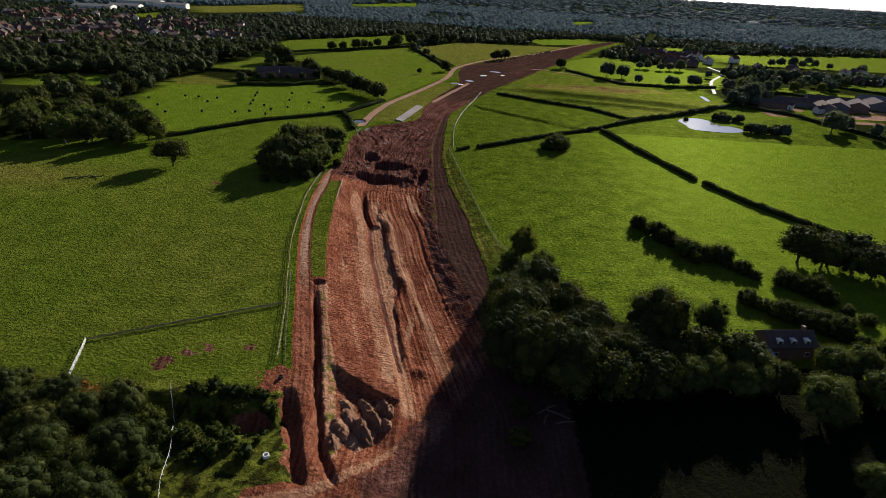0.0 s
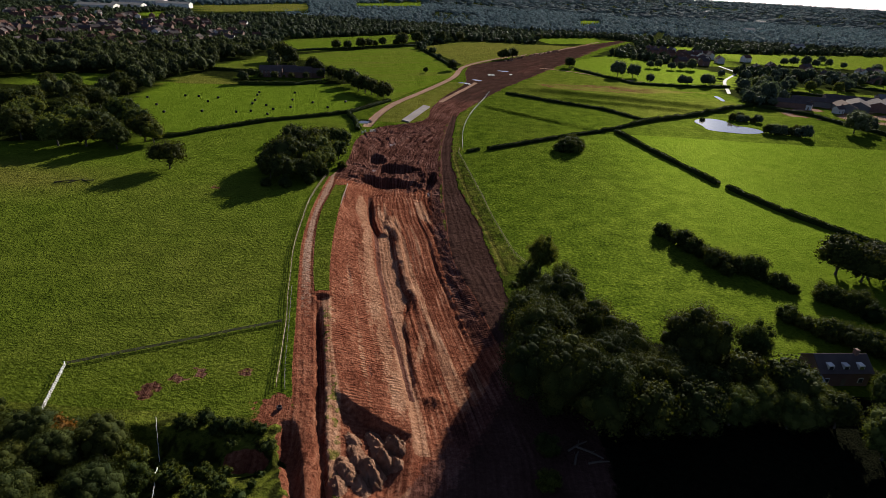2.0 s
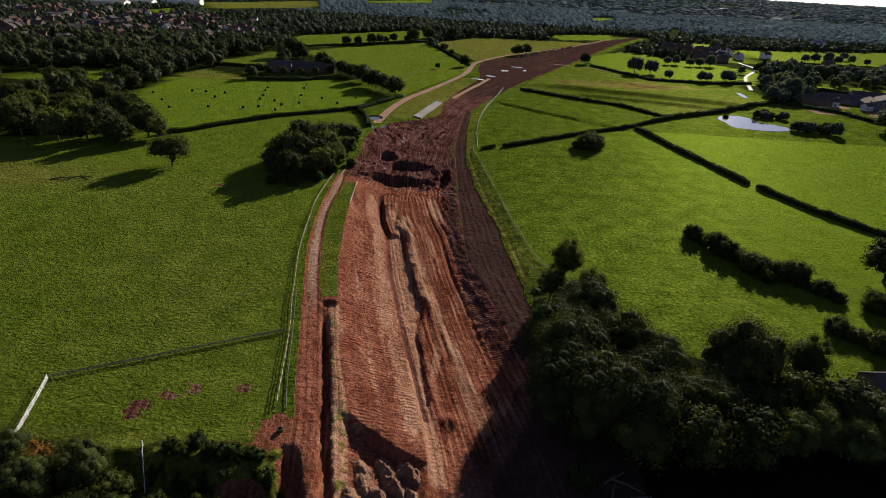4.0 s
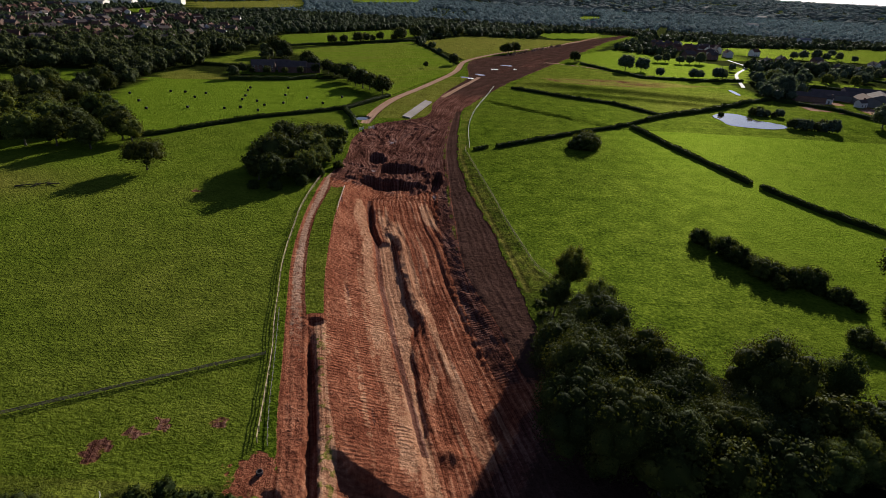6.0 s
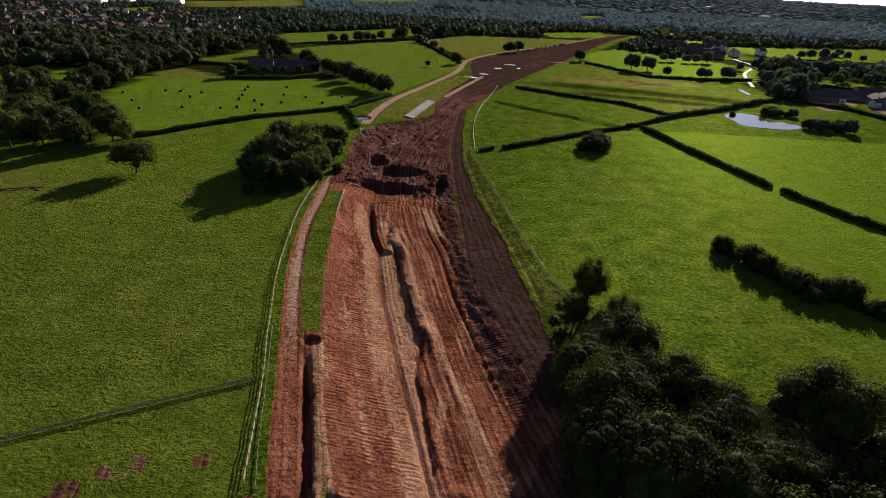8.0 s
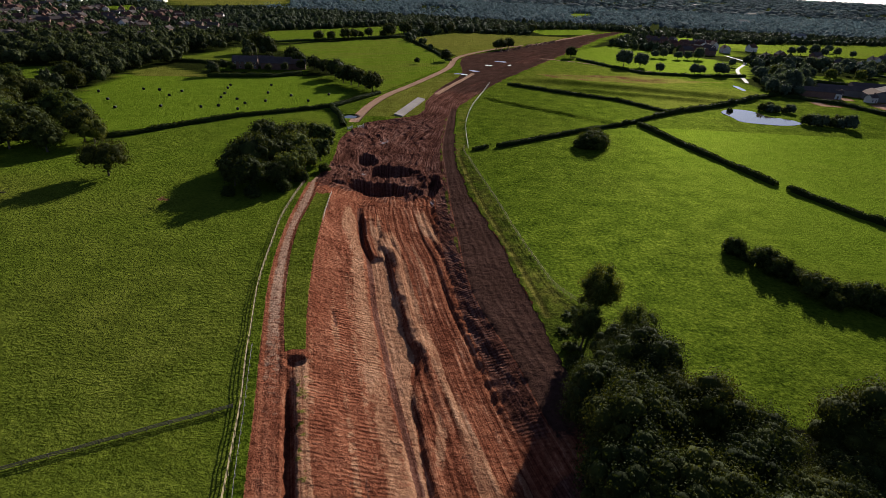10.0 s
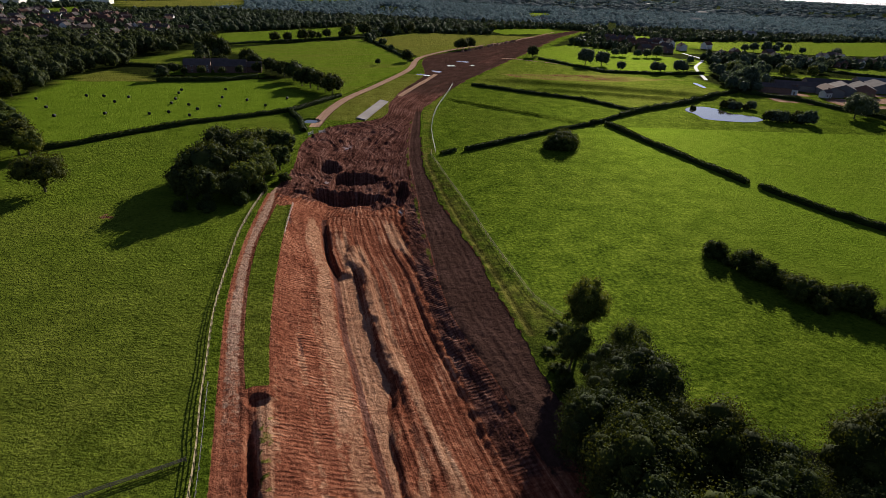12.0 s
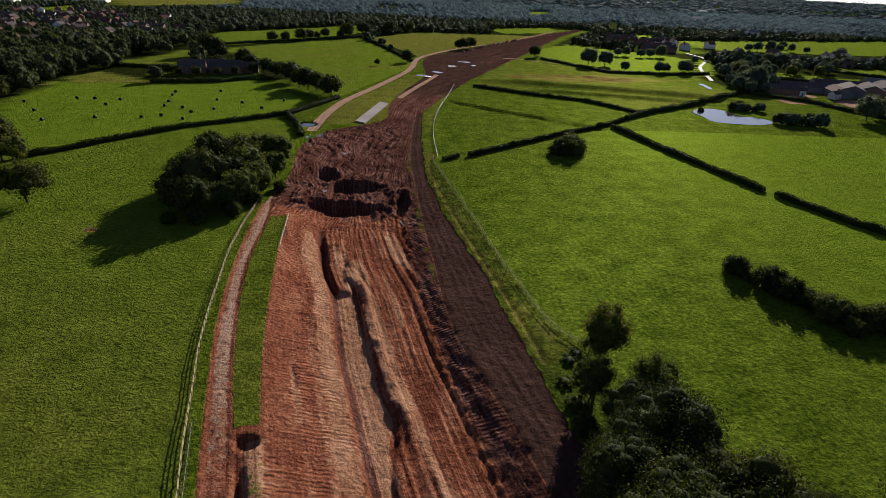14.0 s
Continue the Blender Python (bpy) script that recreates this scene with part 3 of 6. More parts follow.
    # rough bank and gully left of the track, in front
    h += 1.2 * band(xs, -60, -38, 3.5) * np.exp(-((ys - 84.5) / 2.2) ** 2) * sstep(97, 90, ys)
    h -= 2.6 * band(xs, -56, -29, 3.0) * np.exp(-((ys - 78.8) / 2.7) ** 2)
    h -= 1.9 * band(xs, TRACK_L(ys) - 4.6 + 3.0 * fnoise(xs / 3, ys / 3, 77), TRACK_L(ys) - 0.2, 0.6) * band(ys, 66, 87.5, 2.0)
    h += 0.9 * (fnoise(xs / 2.4, ys / 2.4, 73) - 0.5) * sstep(92, 84, ys) * sstep(-26, -30, xs)
    # heap beside the cut
    h += 1.3 * np.exp(-(np.hypot((xs + 3.6) / 1.7, (ys - 100.2) / 1.9)) ** 2) * (0.7 + 0.6 * fnoise(xs / 1.2, ys / 1.2, 75, 2))
    z[near] += h
    # settling pond basin
    z -= 1.2 * sstep(1.15, 0.8, np.hypot((x + 54) / 4.6, (y - 323.5) / 4.5))
    return z


def spaced(*runs):
    """Coordinates with a spacing that changes from run to run: (from, to, step)."""
    out = [np.arange(a, b, s) for a, b, s in runs]
    return np.concatenate(out + [np.array([runs[-1][1]])])


def ground():
    gx = spaced((-4600, -1000, 150), (-1000, -260, 30), (-260, -120, 8), (-120, -62, 2.5), (-62, 20, 0.42), (20, 60, 1.5), (60, 140, 4), (140, 300, 8), (300, 1000, 25), (1000, 4600, 150))
    gy = spaced((-600, 20, 40), (20, 58, 2), (58, 250, 0.42), (250, 330, 0.9), (330, 480, 2.5), (480, 640, 4), (640, 1050, 8), (1050, 2000, 50), (2000, 4900, 120))
    X, Y = np.meshgrid(gx, gy)
    x, y = X.ravel(), Y.ravel()
    z = height(x, y)
    nx, ny = len(gx), len(gy)
    i = np.arange(nx * ny).reshape(ny, nx)
    faces = np.stack([i[:-1, :-1], i[:-1, 1:], i[1:, 1:], i[1:, :-1]], -1).reshape(-1, 4)
    me = mesh_np("ground", np.stack([x, y, z], 1), faces, GROUND, True)
    j = fnoise(x / 3, y / 3, 81) - 0.5
    earth = np.zeros_like(x)
    # works without the grass strip and the vegetated verge of the ditch
    w = works_mask(x + 1.8 * (fnoise(x / 1.6, y / 2.4, 101, 2) - 0.5) * (x > ROAD_L(y)), y)
    strip = band(x, TRACK_R(y) + 0.2, DIG_L(y) - 0.2, 0.5) * (y > 133) * sstep(220, 212, y + 8 * j)
    verge = band(x, TRACK_R(y) + 1.7, DIG_L(y) + 0.6, 0.7) * (y > 72) * (y < 133)
    earth = w * (1 - strip) * (1 - 0.55 * verge * sstep(0.42, 0.6, fnoise(x / 0.9, y / 1.2, 92)))
    roadside = band(x, ROAD_L(y) - 1.6, ROAD_L(y) - 0.1, 0.4) * sstep(168, 176, y) * sstep(345, 325, y)
    roadside2 = band(x, WORK_R(y) - 1.0, WORK_R(y) + 0.5, 0.4) * (y > 300) * (y < 365)
    earth *= (1 - 0.55 * roadside * sstep(0.3, 0.6, fnoise(x / 1.2, y / 5, 100))) * (1 - roadside2)
    earth = np.maximum(earth, band(x, PALE_T(y) - 2.6, PALE_T(y) + 2.6, 0.6) * (y > 312) * (y < 960))
    earth = np.maximum(earth, inside(BARE_STRIP, x, y) * (0.2 + 0.55 * fnoise(x / 9, y / 5, 96)))
    # scraped apron at the track's foot, and bare patches in the pasture
    apron = sstep(4.6, 2.2, np.hypot((x + 32.6) / 1.25, (y - 91) / 1.0) + 5.0 * j + 4.0 * (fnoise(x / 1.2, y / 1.2, 79, 2) - 0.5))
    earth = np.maximum(earth, apron)
    earth = np.maximum(earth, 0.8 * sstep(1.3, 0.7, np.hypot((x + 34) / 4.2, (y - 80.2) / 2.0) + 0.8 * j))
    earth = np.maximum(earth, band(x, TRACK_L(y) - 5.0 + 3.6 * fnoise(x / 2.2, y / 2.2, 102), TRACK_L(y) + 0.5, 0.6) * band(y, 64, 90, 2))
    cross = np.maximum(0, 1 - np.abs(y - (64.5 + 0.86 * np.clip(x + 18.3, -20, 0) * 0.4 + 0.86 * np.clip(x + 18.3, 0, 40))) / 4.5) * (x > -30) * (x < 2)
    earth = np.maximum(earth, sstep(0.1, 0.5, cross))
    patches = np.zeros_like(x)
    for px, py, r in ((-57.6, 94.0, 2.1), (-54, 97.8, 1.2), (-50, 100.5, 1.4), (-41.5, 101, 1.2), (-90, 205, 1.5)):
        patches = np.maximum(patches, sstep(1.4, 0.6, np.hypot(x - px, y - py) / (1.15 * r) + 1.6 * j + 1.8 * (fnoise(x / 0.9, y / 0.9, 99, 2) - 0.5)))
    earth = np.maximum(earth, 0.64 * patches)
    earth = np.maximum(earth, sstep(4.2, 3.2, np.hypot(x + 33.0, y - 132.0)) * (x > TRACK_R(y)))
    earth = np.maximum(earth, inside(SLAB, x, y) * 1.0)
    front_earth = (y < 112) * band(x, -22, 27, 3)
    earth = np.maximum(earth, front_earth * (1 - 0.55 * verge * sstep(0.42, 0.6, fnoise(x / 0.9, y / 1.2, 92))) * (x > TRACK_R(y)))
    earth = np.maximum(earth, inside(HARD, x, y) * 1.0)
    buff_ = np.zeros_like(x)
    u = x - CUT_A(y)
    buff_ = np.maximum(buff_, band(x, CUT_A(y) + 1.0, CUT_B(y) - 0.4, 0.4) * (y > 98) * (y < 182))
    buff_ = np.maximum(buff_, 0.80 * band(u, -5.0, -0.6, 2.6) * band(y, 92, 214, 10) * (0.55 + 0.75 * fnoise(x / 1.5, y / 25, 82)))
    buff_ = np.maximum(buff_, 1.0 * band(x, CUT_B(y) + 0.8, CUT_B(y) + 4.6, 1.2) * band(y, 114, 198, 8) * sstep(0.2, 0.6, fnoise(x / 2, y / 18, 83)))
    buff_ = np.maximum(buff_, 0.8 * band(x, CUT_A(y) - 1.4, CUT_A(y) + 1.6, 0.8) * (y > 84) * (y < 118))
    buff_ = np.maximum(buff_, sstep(0.45, 0.8, cross) * 0.6)
    buff_ = np.maximum(buff_, 0.75 * verge)
    # pale streaks left by the blade, and dry clay on the bench
    buff_ = np.maximum(buff_, 0.9 * sstep(0.52, 0.7, fnoise(u / 2.2 + 3, y / 34, 89, 2)) * band(u, 3, 22, 2) * band(y, 98, 214, 10) * (x < BERM_L(y)))
    buff_ = np.maximum(buff_, 0.5 * sstep(0.5, 0.7, fnoise(u / 1.8 + 5, y / 30, 90, 3)) * band(x, DIG_L(y), CUT_A(y), 1.0) * band(y, 92, 208, 8))
    wet_shade_ = sstep(204, 248, y + 26 * j + 12 * (fnoise(x / 9, y / 9, 87) - 0.5)) * w * 0.9
    wet_shade_ = np.maximum(wet_shade_, band(x, BERM_L(y) - 0.6, ROAD_L(y), 0.8) * band(y, 118, 270, 6) * 0.85)
    wet_shade_ = np.maximum(wet_shade_, 0.8 * band(x, CUT_A(y) - 0.5, CUT_A(y) + 1.0, 0.4) * (y > 100) * (y < 216))
    wet_shade_ = np.maximum(wet_shade_, 0.6 * sstep(0.62, 0.76, fnoise(u / 1.6 + 2, y / 9, 28, 3)) * band(u, -16, -5, 2) * band(y, 96, 215, 6))
    wet_shade_ = np.maximum(wet_shade_, patches * 0.6)
    wet_shade_ = np.maximum(wet_shade_, inside(BARE_STRIP, x, y) * 0.5)
    # the wood's shadow painted as dark soil over the right front of the dig
    wood_shade = sstep(-5, 3, x - 0.42 * (y - 88) + 5 * (fnoise(x / 5, y / 5, 98) - 0.5)) * sstep(116, 106, y)
    wet_shade_ = np.maximum(wet_shade_, wood_shade)
    far_mud = sstep(360, 420, y) * w
    wet_shade_ = np.maximum(wet_shade_, far_mud * (0.75 + 0.7 * fnoise(x / 14, y / 30, 91)))
    wet_shade_ *= 1 - 0.75 * band(x, TRACK_L(y), TRACK_R(y), 1.5) * (y < 226)
    stone_shade_ = band(x, ROAD_L(y), WORK_R(y), 0.5) * band(y, 118, 352, 8)
    # the painted shadow deepens to the dark road tone further right
    stone_shade_ = np.maximum(stone_shade_, 0.75 * wood_shade * sstep(0, 8, x - 0.42 * (y - 88)))
    stone_shade_ = np.maximum(stone_shade_, far_mud * (0.42 + 0.5 * fnoise((x - WORK_R(y)) / 7, y / 45, 95)))
    gravel_ = band(x, PALE_T(y) - 2.4, PALE_T(y) + 2.4, 0.5) * (y > 312) * (y < 960)
    gravel_ = np.maximum(gravel_, band(x, TRACK_L(y) + 0.3, TRACK_R(y) - 0.3, 0.7) * sstep(70, 160, y) * (y < 232) * 0.60)
    gravel_ = np.maximum(gravel_, 0.8 * inside(HARD, x, y))
    # a gravel branch to the right and pale lines on the far works
    branch = sstep(3.5, 1.5, np.abs(y - np.interp(x, [90, 125, 150, 172], [596, 571, 553, 540]))) * band(x, 78, 175, 4)
    earth = np.maximum(earth, branch)
    gravel_ = np.maximum(gravel_, branch * 0.9)
    gravel_ = np.maximum(gravel_, 0.95 * sstep(2.4, 1.0, np.abs(x - np.interp(y, [395, 480], [-12.5, 12]))) * band(y, 392, 484, 4))
    yard = inside(FARMYARD, x, y) * sstep(0.35, 0.55, fnoise(x / 14, y / 14, 97))
    earth = np.maximum(earth, yard)
    gravel_ = np.maximum(gravel_, 0.8 * yard)
    graded = band(x, DIG_L(y), CUT_A(y), 1.0) * (y > 89) * (y < 222)
    comb = band(x, BERM_L(y) - 0.3, ROAD_L(y), 0.5) * band(y, 118, 242, 6)
    packed = band(x, TRACK_L(y) - 0.5, TRACK_R(y) + 0.3, 0.5) * (y < 228)
    packed = np.maximum(packed, 0.75 * sstep(94, 86, y))
    packed = np.maximum(packed, band(x, CUT_A(y) + 1.0, CUT_B(y) - 0.4, 0.4) * (y > 98) * (y < 182))
    fresh_ = np.zeros_like(x)
    dry_ = np.full_like(x, 0.12)
    fresh_[inside(BALE_FIELD, x, y)] = 1.0
    dry_[inside(BALE_FIELD, x, y)] = -0.5
    for poly in FAR_FIELDS:
        k = inside(poly, x, y)
        fresh_[k], dry_[k] = 1.0, (0.28 if poly[0][0] > 250 else 0.12)
    k = inside(STRIPE_FIELD, x, y)
    fresh_[k] = 0.8
    dry_[k] = 0.30 + 0.7 * (fnoise((x[k] + 0.5 * y[k]) / 60, (y[k] - 0.5 * x[k]) / 6, 84, 2) - 0.5)
    for poly, f, d in ((BACK_FIELD, 0.8, 0.2), (YELLOW_FIELD, 0.7, 0.45), (TOP_LEFT, 0.4, 0.7), (ROUGH_FIELD, 0.2, 0.72), (SLIP_FIELD, 0.7, 0.15), (DULL_FIELD, 0.1, 0.8), (MOUND_FIELD, 0.1, 0.35)):
        k = inside(poly, x, y)
        fresh_[k], dry_[k] = f, d
    # olive pasture on the left, with a worn corner
    dry_[(x < -20) & (y < 89)] = 0.5
    past = (y >= 89) & (x < FENCE_L(y)) & (y < 330) & ~inside(BALE_FIELD, x, y)
    dry_[past] = 0.33 - 0.12 * sstep(150, 210, y[past])
    dry_ += 0.7 * np.exp(-(np.hypot((x + 178) / 50, (y - 202) / 16)) ** 2)
    fresh_[past] = 0.25 + 0.3 * sstep(150, 230, y[past])
    rgt = (x > WORK_R(y)) & (y < 330) & (y > 60)
    dry_[rgt] = 0.08
    fresh_[rgt] = sstep(45, 130, x[rgt])
    # verges by the works are rough and yellow
    side = (x > WORK_R(y)) & (x < FENCE_R(np.clip(y, 153.8, 276))) & (y < 276) & (y > 120)
    fresh_[side] = 0.0
    belt = strip > 0.3
    fresh_[belt], dry_[belt] = 0.0, 0.32
    dry_ += 0.75 * sstep(140, 165, y) * (fnoise(x / 2.5, y / 2.5, 88) - 0.1) * band(x, WORK_R(y), np.where(y < 274, FENCE_R(np.clip(y, 153.8, 276)), HOARD_R(y)), 0.5) * (y < 440)
    path_r = VERGE_R(y)
    dry_ += 0.9 * band(x, path_r - 0.5, path_r + 0.5, 0.6) * (y > 150) * (y < 276)
    dry_ += 0.5 * band(x, PALE_T(y) + 2, WORK_L(y), 2) * (y > 326) * (y < 480)
    dry_ += 0.5 * inside(BARE_STRIP, x, y)
    dry_ += 0.45 * roadside + 1.6 * sstep(0.0, 0.2, verge)
    clear = np.zeros(x.shape, bool)
    for poly in [BALE_FIELD, TOP_LEFT, SLIP_FIELD, YELLOW_FIELD, STRIPE_FIELD, BACK_FIELD, ROUGH_FIELD, DULL_FIELD, MOUND_FIELD, RIGHT_OPEN, LEFT_OPEN] + FAR_FIELDS:
        clear |= inside(poly, x, y)
    for poly in (FARMSTEAD, FARMYARD, VILLAGE):
        clear |= inside(poly, x, y)
    clear |= (x > PALE_T(y) - 6) & (x < WORK_R(y) + 12) & (y < 1000)
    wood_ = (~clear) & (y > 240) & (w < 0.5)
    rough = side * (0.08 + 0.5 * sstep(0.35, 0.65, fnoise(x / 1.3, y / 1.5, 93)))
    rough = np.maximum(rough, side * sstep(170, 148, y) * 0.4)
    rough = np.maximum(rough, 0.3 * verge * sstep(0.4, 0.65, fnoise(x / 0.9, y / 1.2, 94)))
    # shade of the near wood, painted on the ground in front of it
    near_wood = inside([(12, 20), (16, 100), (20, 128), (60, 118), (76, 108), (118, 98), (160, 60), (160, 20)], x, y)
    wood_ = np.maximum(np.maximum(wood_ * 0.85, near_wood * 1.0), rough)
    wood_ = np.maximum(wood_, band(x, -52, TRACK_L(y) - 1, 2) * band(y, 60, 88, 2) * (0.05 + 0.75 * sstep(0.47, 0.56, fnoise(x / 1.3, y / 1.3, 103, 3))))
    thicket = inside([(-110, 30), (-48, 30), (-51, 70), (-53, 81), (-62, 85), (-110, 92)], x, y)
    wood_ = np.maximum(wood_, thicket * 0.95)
    for name, v in (("earth", earth), ("buff", buff_), ("wet_shade", wet_shade_), ("stone_shade", stone_shade_), ("gravel", gravel_), ("graded", graded), ("comb", comb), ("packed", packed), ("fresh", fresh_), ("dry", dry_), ("wood", wood_)):
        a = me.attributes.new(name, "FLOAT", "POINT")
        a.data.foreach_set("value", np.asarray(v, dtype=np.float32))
    lay = me.uv_layers.new(name="along")
    bend = np.where(y < 218, u, x - 0.5 * (WORK_L(np.maximum(y, 226)) + WORK_R(y)))
    twist = sstep(205, 230, y) * sstep(345, 300, y)
    uu = bend + twist * 9 * (fnoise(x / 16, y / 16, 85) - 0.5)
    vv = y + twist * 26 * (fnoise(x / 18, y / 18, 86) - 0.5)
    lv = faces.ravel()
    lay.data.foreach_set("uv", np.stack([uu[lv], vv[lv]], 1).astype(np.float32).ravel())
    return tagged(new("ground", me), "green pasture and red clay earthworks ground", "ground", kind="structure")


def zat(x, y):
    return float(height(np.array([float(x)]), np.array([float(y)]))[0])


ground()

# ---------------------------------------------------------------- trees
def ico(sub):
    bm = bmesh.new()
    bmesh.ops.create_icosphere(bm, subdivisions=sub, radius=1.0)
    v = np.array([p.co[:] for p in bm.verts])
    f = np.array([[q.index for q in p.verts] for p in bm.faces])
    bm.free()
    return v, f


ICO1, ICO2 = ico(1), ico(2)


def lumpy(rng, template, amount):
    """A template sphere with uneven bulges."""
    v, f = template
    d = np.ones(len(v))
    for _ in range(7):
        a = rng.normal(size=3)
        a /= np.linalg.norm(a)
        d += amount * rng.uniform(-0.6, 1.0) * np.exp(-((1 - v @ a) / 0.35) ** 2)
    return v * d[:, None], f


def leaf_quads(rng, centers, normals, size):
    """Small pointed leaf sprays, one quad each, about the given normals."""
    n = len(centers)
    nr = normals + rng.normal(size=(n, 3)) * 0.52
    nr /= np.linalg.norm(nr, axis=1)[:, None]
    t = np.cross(nr, rng.normal(size=(n, 3)))
    t /= np.linalg.norm(t, axis=1)[:, None]
    b = np.cross(nr, t)
    s = size * rng.uniform(0.5, 1.35, (n, 1))
    w = s * rng.uniform(0.45, 0.8, (n, 1))
    fold = nr * s * rng.uniform(-0.3, 0.3, (n, 1))
    v = np.stack([centers - t * s, centers - b * w + fold, centers + t * s, centers + b * w * rng.uniform(0.6, 1.2, (n, 1)) + fold], 1)
    return v.reshape(-1, 3), np.arange(4 * n).reshape(n, 4)


def crown_arrays(rng, h, r, base, lobes, leaves, size, gap=0.0, lobe=(0.24, 0.42)):
    """Crown of many small boughs round a dark heart, with a shell of leaf sprays. Returns verts, triangles, bough centres."""
    semi = np.array([r, r, (h - base) / 2])
    mid = np.array([0, 0, (h + base) / 2])
    k = np.arange(lobes) + 0.5
    zz = 1 - 1.75 * k / lobes
    a = k * 2.39996 + rng.uniform(-0.4, 0.4, lobes)
    rr = np.sqrt(np.clip(1 - zz ** 2, 0, 1))
    d = np.stack([np.cos(a) * rr, np.sin(a) * rr, zz], 1)
    lr = r * rng.uniform(lobe[0], lobe[1], lobes)
    out = rng.uniform(0.58 - 1.3 * gap, 0.80 + 0.3 * gap, (lobes, 1))
    cs = mid + d * semi * out
    cs[:, 2] = np.minimum(cs[:, 2], h - lr * 0.8)
    V, F, off = [], [], 0
    v, f = lumpy(rng, ICO2, 0.25)
    V.append(v * semi * (0.66 - gap) + mid)
    F.append(f)
    off += len(v)
    for c, q in zip(cs, lr):
        v, f = lumpy(rng, ICO1, 0.25)
        V.append(v * q * (0.66 - gap) + c)
        F.append(f + off)
        off += len(v)
    pick = rng.choice(lobes, leaves, p=lr ** 2 / (lr ** 2).sum())
    dd = rng.normal(size=(leaves, 3)) + d[pick] * 0.7
    dd[:, 2] += 0.2
    dd /= np.linalg.norm(dd, axis=1)[:, None]
    p = cs[pick] + dd * (lr[pick] * rng.uniform(0.62, 1.12, leaves))[:, None]
    p += rng.normal(size=p.shape) * 0.05 * r
    deep = np.linalg.norm((p - mid) / semi, axis=1) < 0.60 - 1.6 * gap
    p, dd = p[~deep], dd[~deep]
    v, q = leaf_quads(rng, p, dd, size)
    V.append(v)
    F.append(np.concatenate([q[:, [0, 1, 2]], q[:, [0, 2, 3]]]) + off)
    return np.concatenate(V), np.concatenate(F), cs


def tube(bm, a, b, ra, rb, sides=7):
    a, b = Vector(a), Vector(b)
    q = (b - a).to_track_quat("Z", "Y").to_matrix().to_4x4()
    rings = []
    for c, rad in ((a, ra), (b, rb)):
        rings.append([bm.verts.new(c + q @ Vector((math.cos(k * math.tau / sides) * rad, math.sin(k * math.tau / sides) * rad, 0))) for k in range(sides)])
    for k in range(sides):
        bm.faces.new((rings[0][k], rings[0][(k + 1) % sides], rings[1][(k + 1) % sides], rings[1][k]))
    bm.faces.new(rings[1])
    bm.faces.new(rings[0][::-1])


def trunk_mesh(rng, h, base, cs, girth):
    bm = bmesh.new()
    p = Vector((0, 0, -0.6))
    top = base + (h - base) * 0.45
    rad = girth
    n = 4
    for k in range(n):
        q = Vector((rng.uniform(-0.12, 0.12) * h * 0.1, rng.uniform(-0.12, 0.12) * h * 0.1, -0.6 + (top + 0.6) * (k + 1) / n))
        tube(bm, p, q, rad * (1.35 if k == 0 else 1.0), rad * 0.8)
        p, rad = q, rad * 0.8
    for c in cs[: min(len(cs), 9)]:
        s = Vector((0, 0, rng.uniform(base * 0.75, top)))
        e = Vector(c)
        m = s.lerp(e, 0.5) + Vector((0, 0, -0.06 * h))
        tube(bm, s, m, girth * 0.42, girth * 0.28, 5)
        tube(bm, m, e, girth * 0.28, girth * 0.1, 5)
    me = bpy.data.meshes.new("trunk")
    bm.normal_update()
    bm.to_mesh(me)
    bm.free()
    me.materials.append(BARK)
    return me


def make_tree(name, seed, h, r, base, lobes, leaves, size, mat, label, category="tree", group="", gap=0.0, lobe=(0.24, 0.42)):
    """A tree or shrub of full height h: trunk with limbs, and a crown of leaf sprays."""
    rng = np.random.RandomState(seed)
    v, f, cs = crown_arrays(rng, h, r, base, lobes, leaves, size, gap, lobe)
    root = empty(name, Matrix.Translation((0, 0, -500)), label, category, group)
    part("trunk", trunk_mesh(rng, h, base, cs, 0.03 * h), BARK, root)
    part("crown", mesh_np("crown", v, f, mat, True), mat, root)
    return root


def place(proto, x, y, s=1.0, turn=None, wide=1.0, label="", sink=0.0, group=""):
    """A copy of a plant on the ground."""
    a = turn if turn is not None else (x * 12.9898 + y * 78.233) % 6.28
    m = Matrix.Translation((x, y, zat(x, y) - sink)) @ Matrix.Rotation(a, 4, "Z") @ Matrix.Diagonal((s * wide, s * wide, s, 1))
    ob = copy_thing(proto, m)
    return tagged(ob, label, group=group)


def discard(*protos):
    for p in protos:
        for o in (*p.children_recursive, p):
            bpy.data.objects.remove(o)


# prototypes 10 m high (trees) and 4 m high (bushes)
OAKS = [make_tree("tree", 10 + k, 10, 4.7 + 0.4 * k, 0.7, 44, 9500, 0.125, LEAF_OAK, "broad dark green oak tree with a full crown") for k in range(3)]
ASHES = [make_tree("tree", 20 + k, 10, 3.2 + 0.5 * k, 1.2, 40, 7000, 0.13, LEAF_ASH, "slender mid-green ash tree with an open crown", gap=0.12, lobe=(0.20, 0.34)) for k in range(2)]
BUSHES = [make_tree("bush", 30 + k, 4, 2.4 + 0.3 * k, 0.0, 22, 2600, 0.13, LEAF_BUSH, "rounded dark green hawthorn bush", "bush") for k in range(3)]
MIDS = [make_tree("tree", 40 + k, 10, 4.5 + 0.5 * k, 0.8, 30, 2000, 0.26, LEAF_OAK, "dark green hedgerow tree beside a field", group="hedgerow trees", gap=0.05) for k in range(3)]
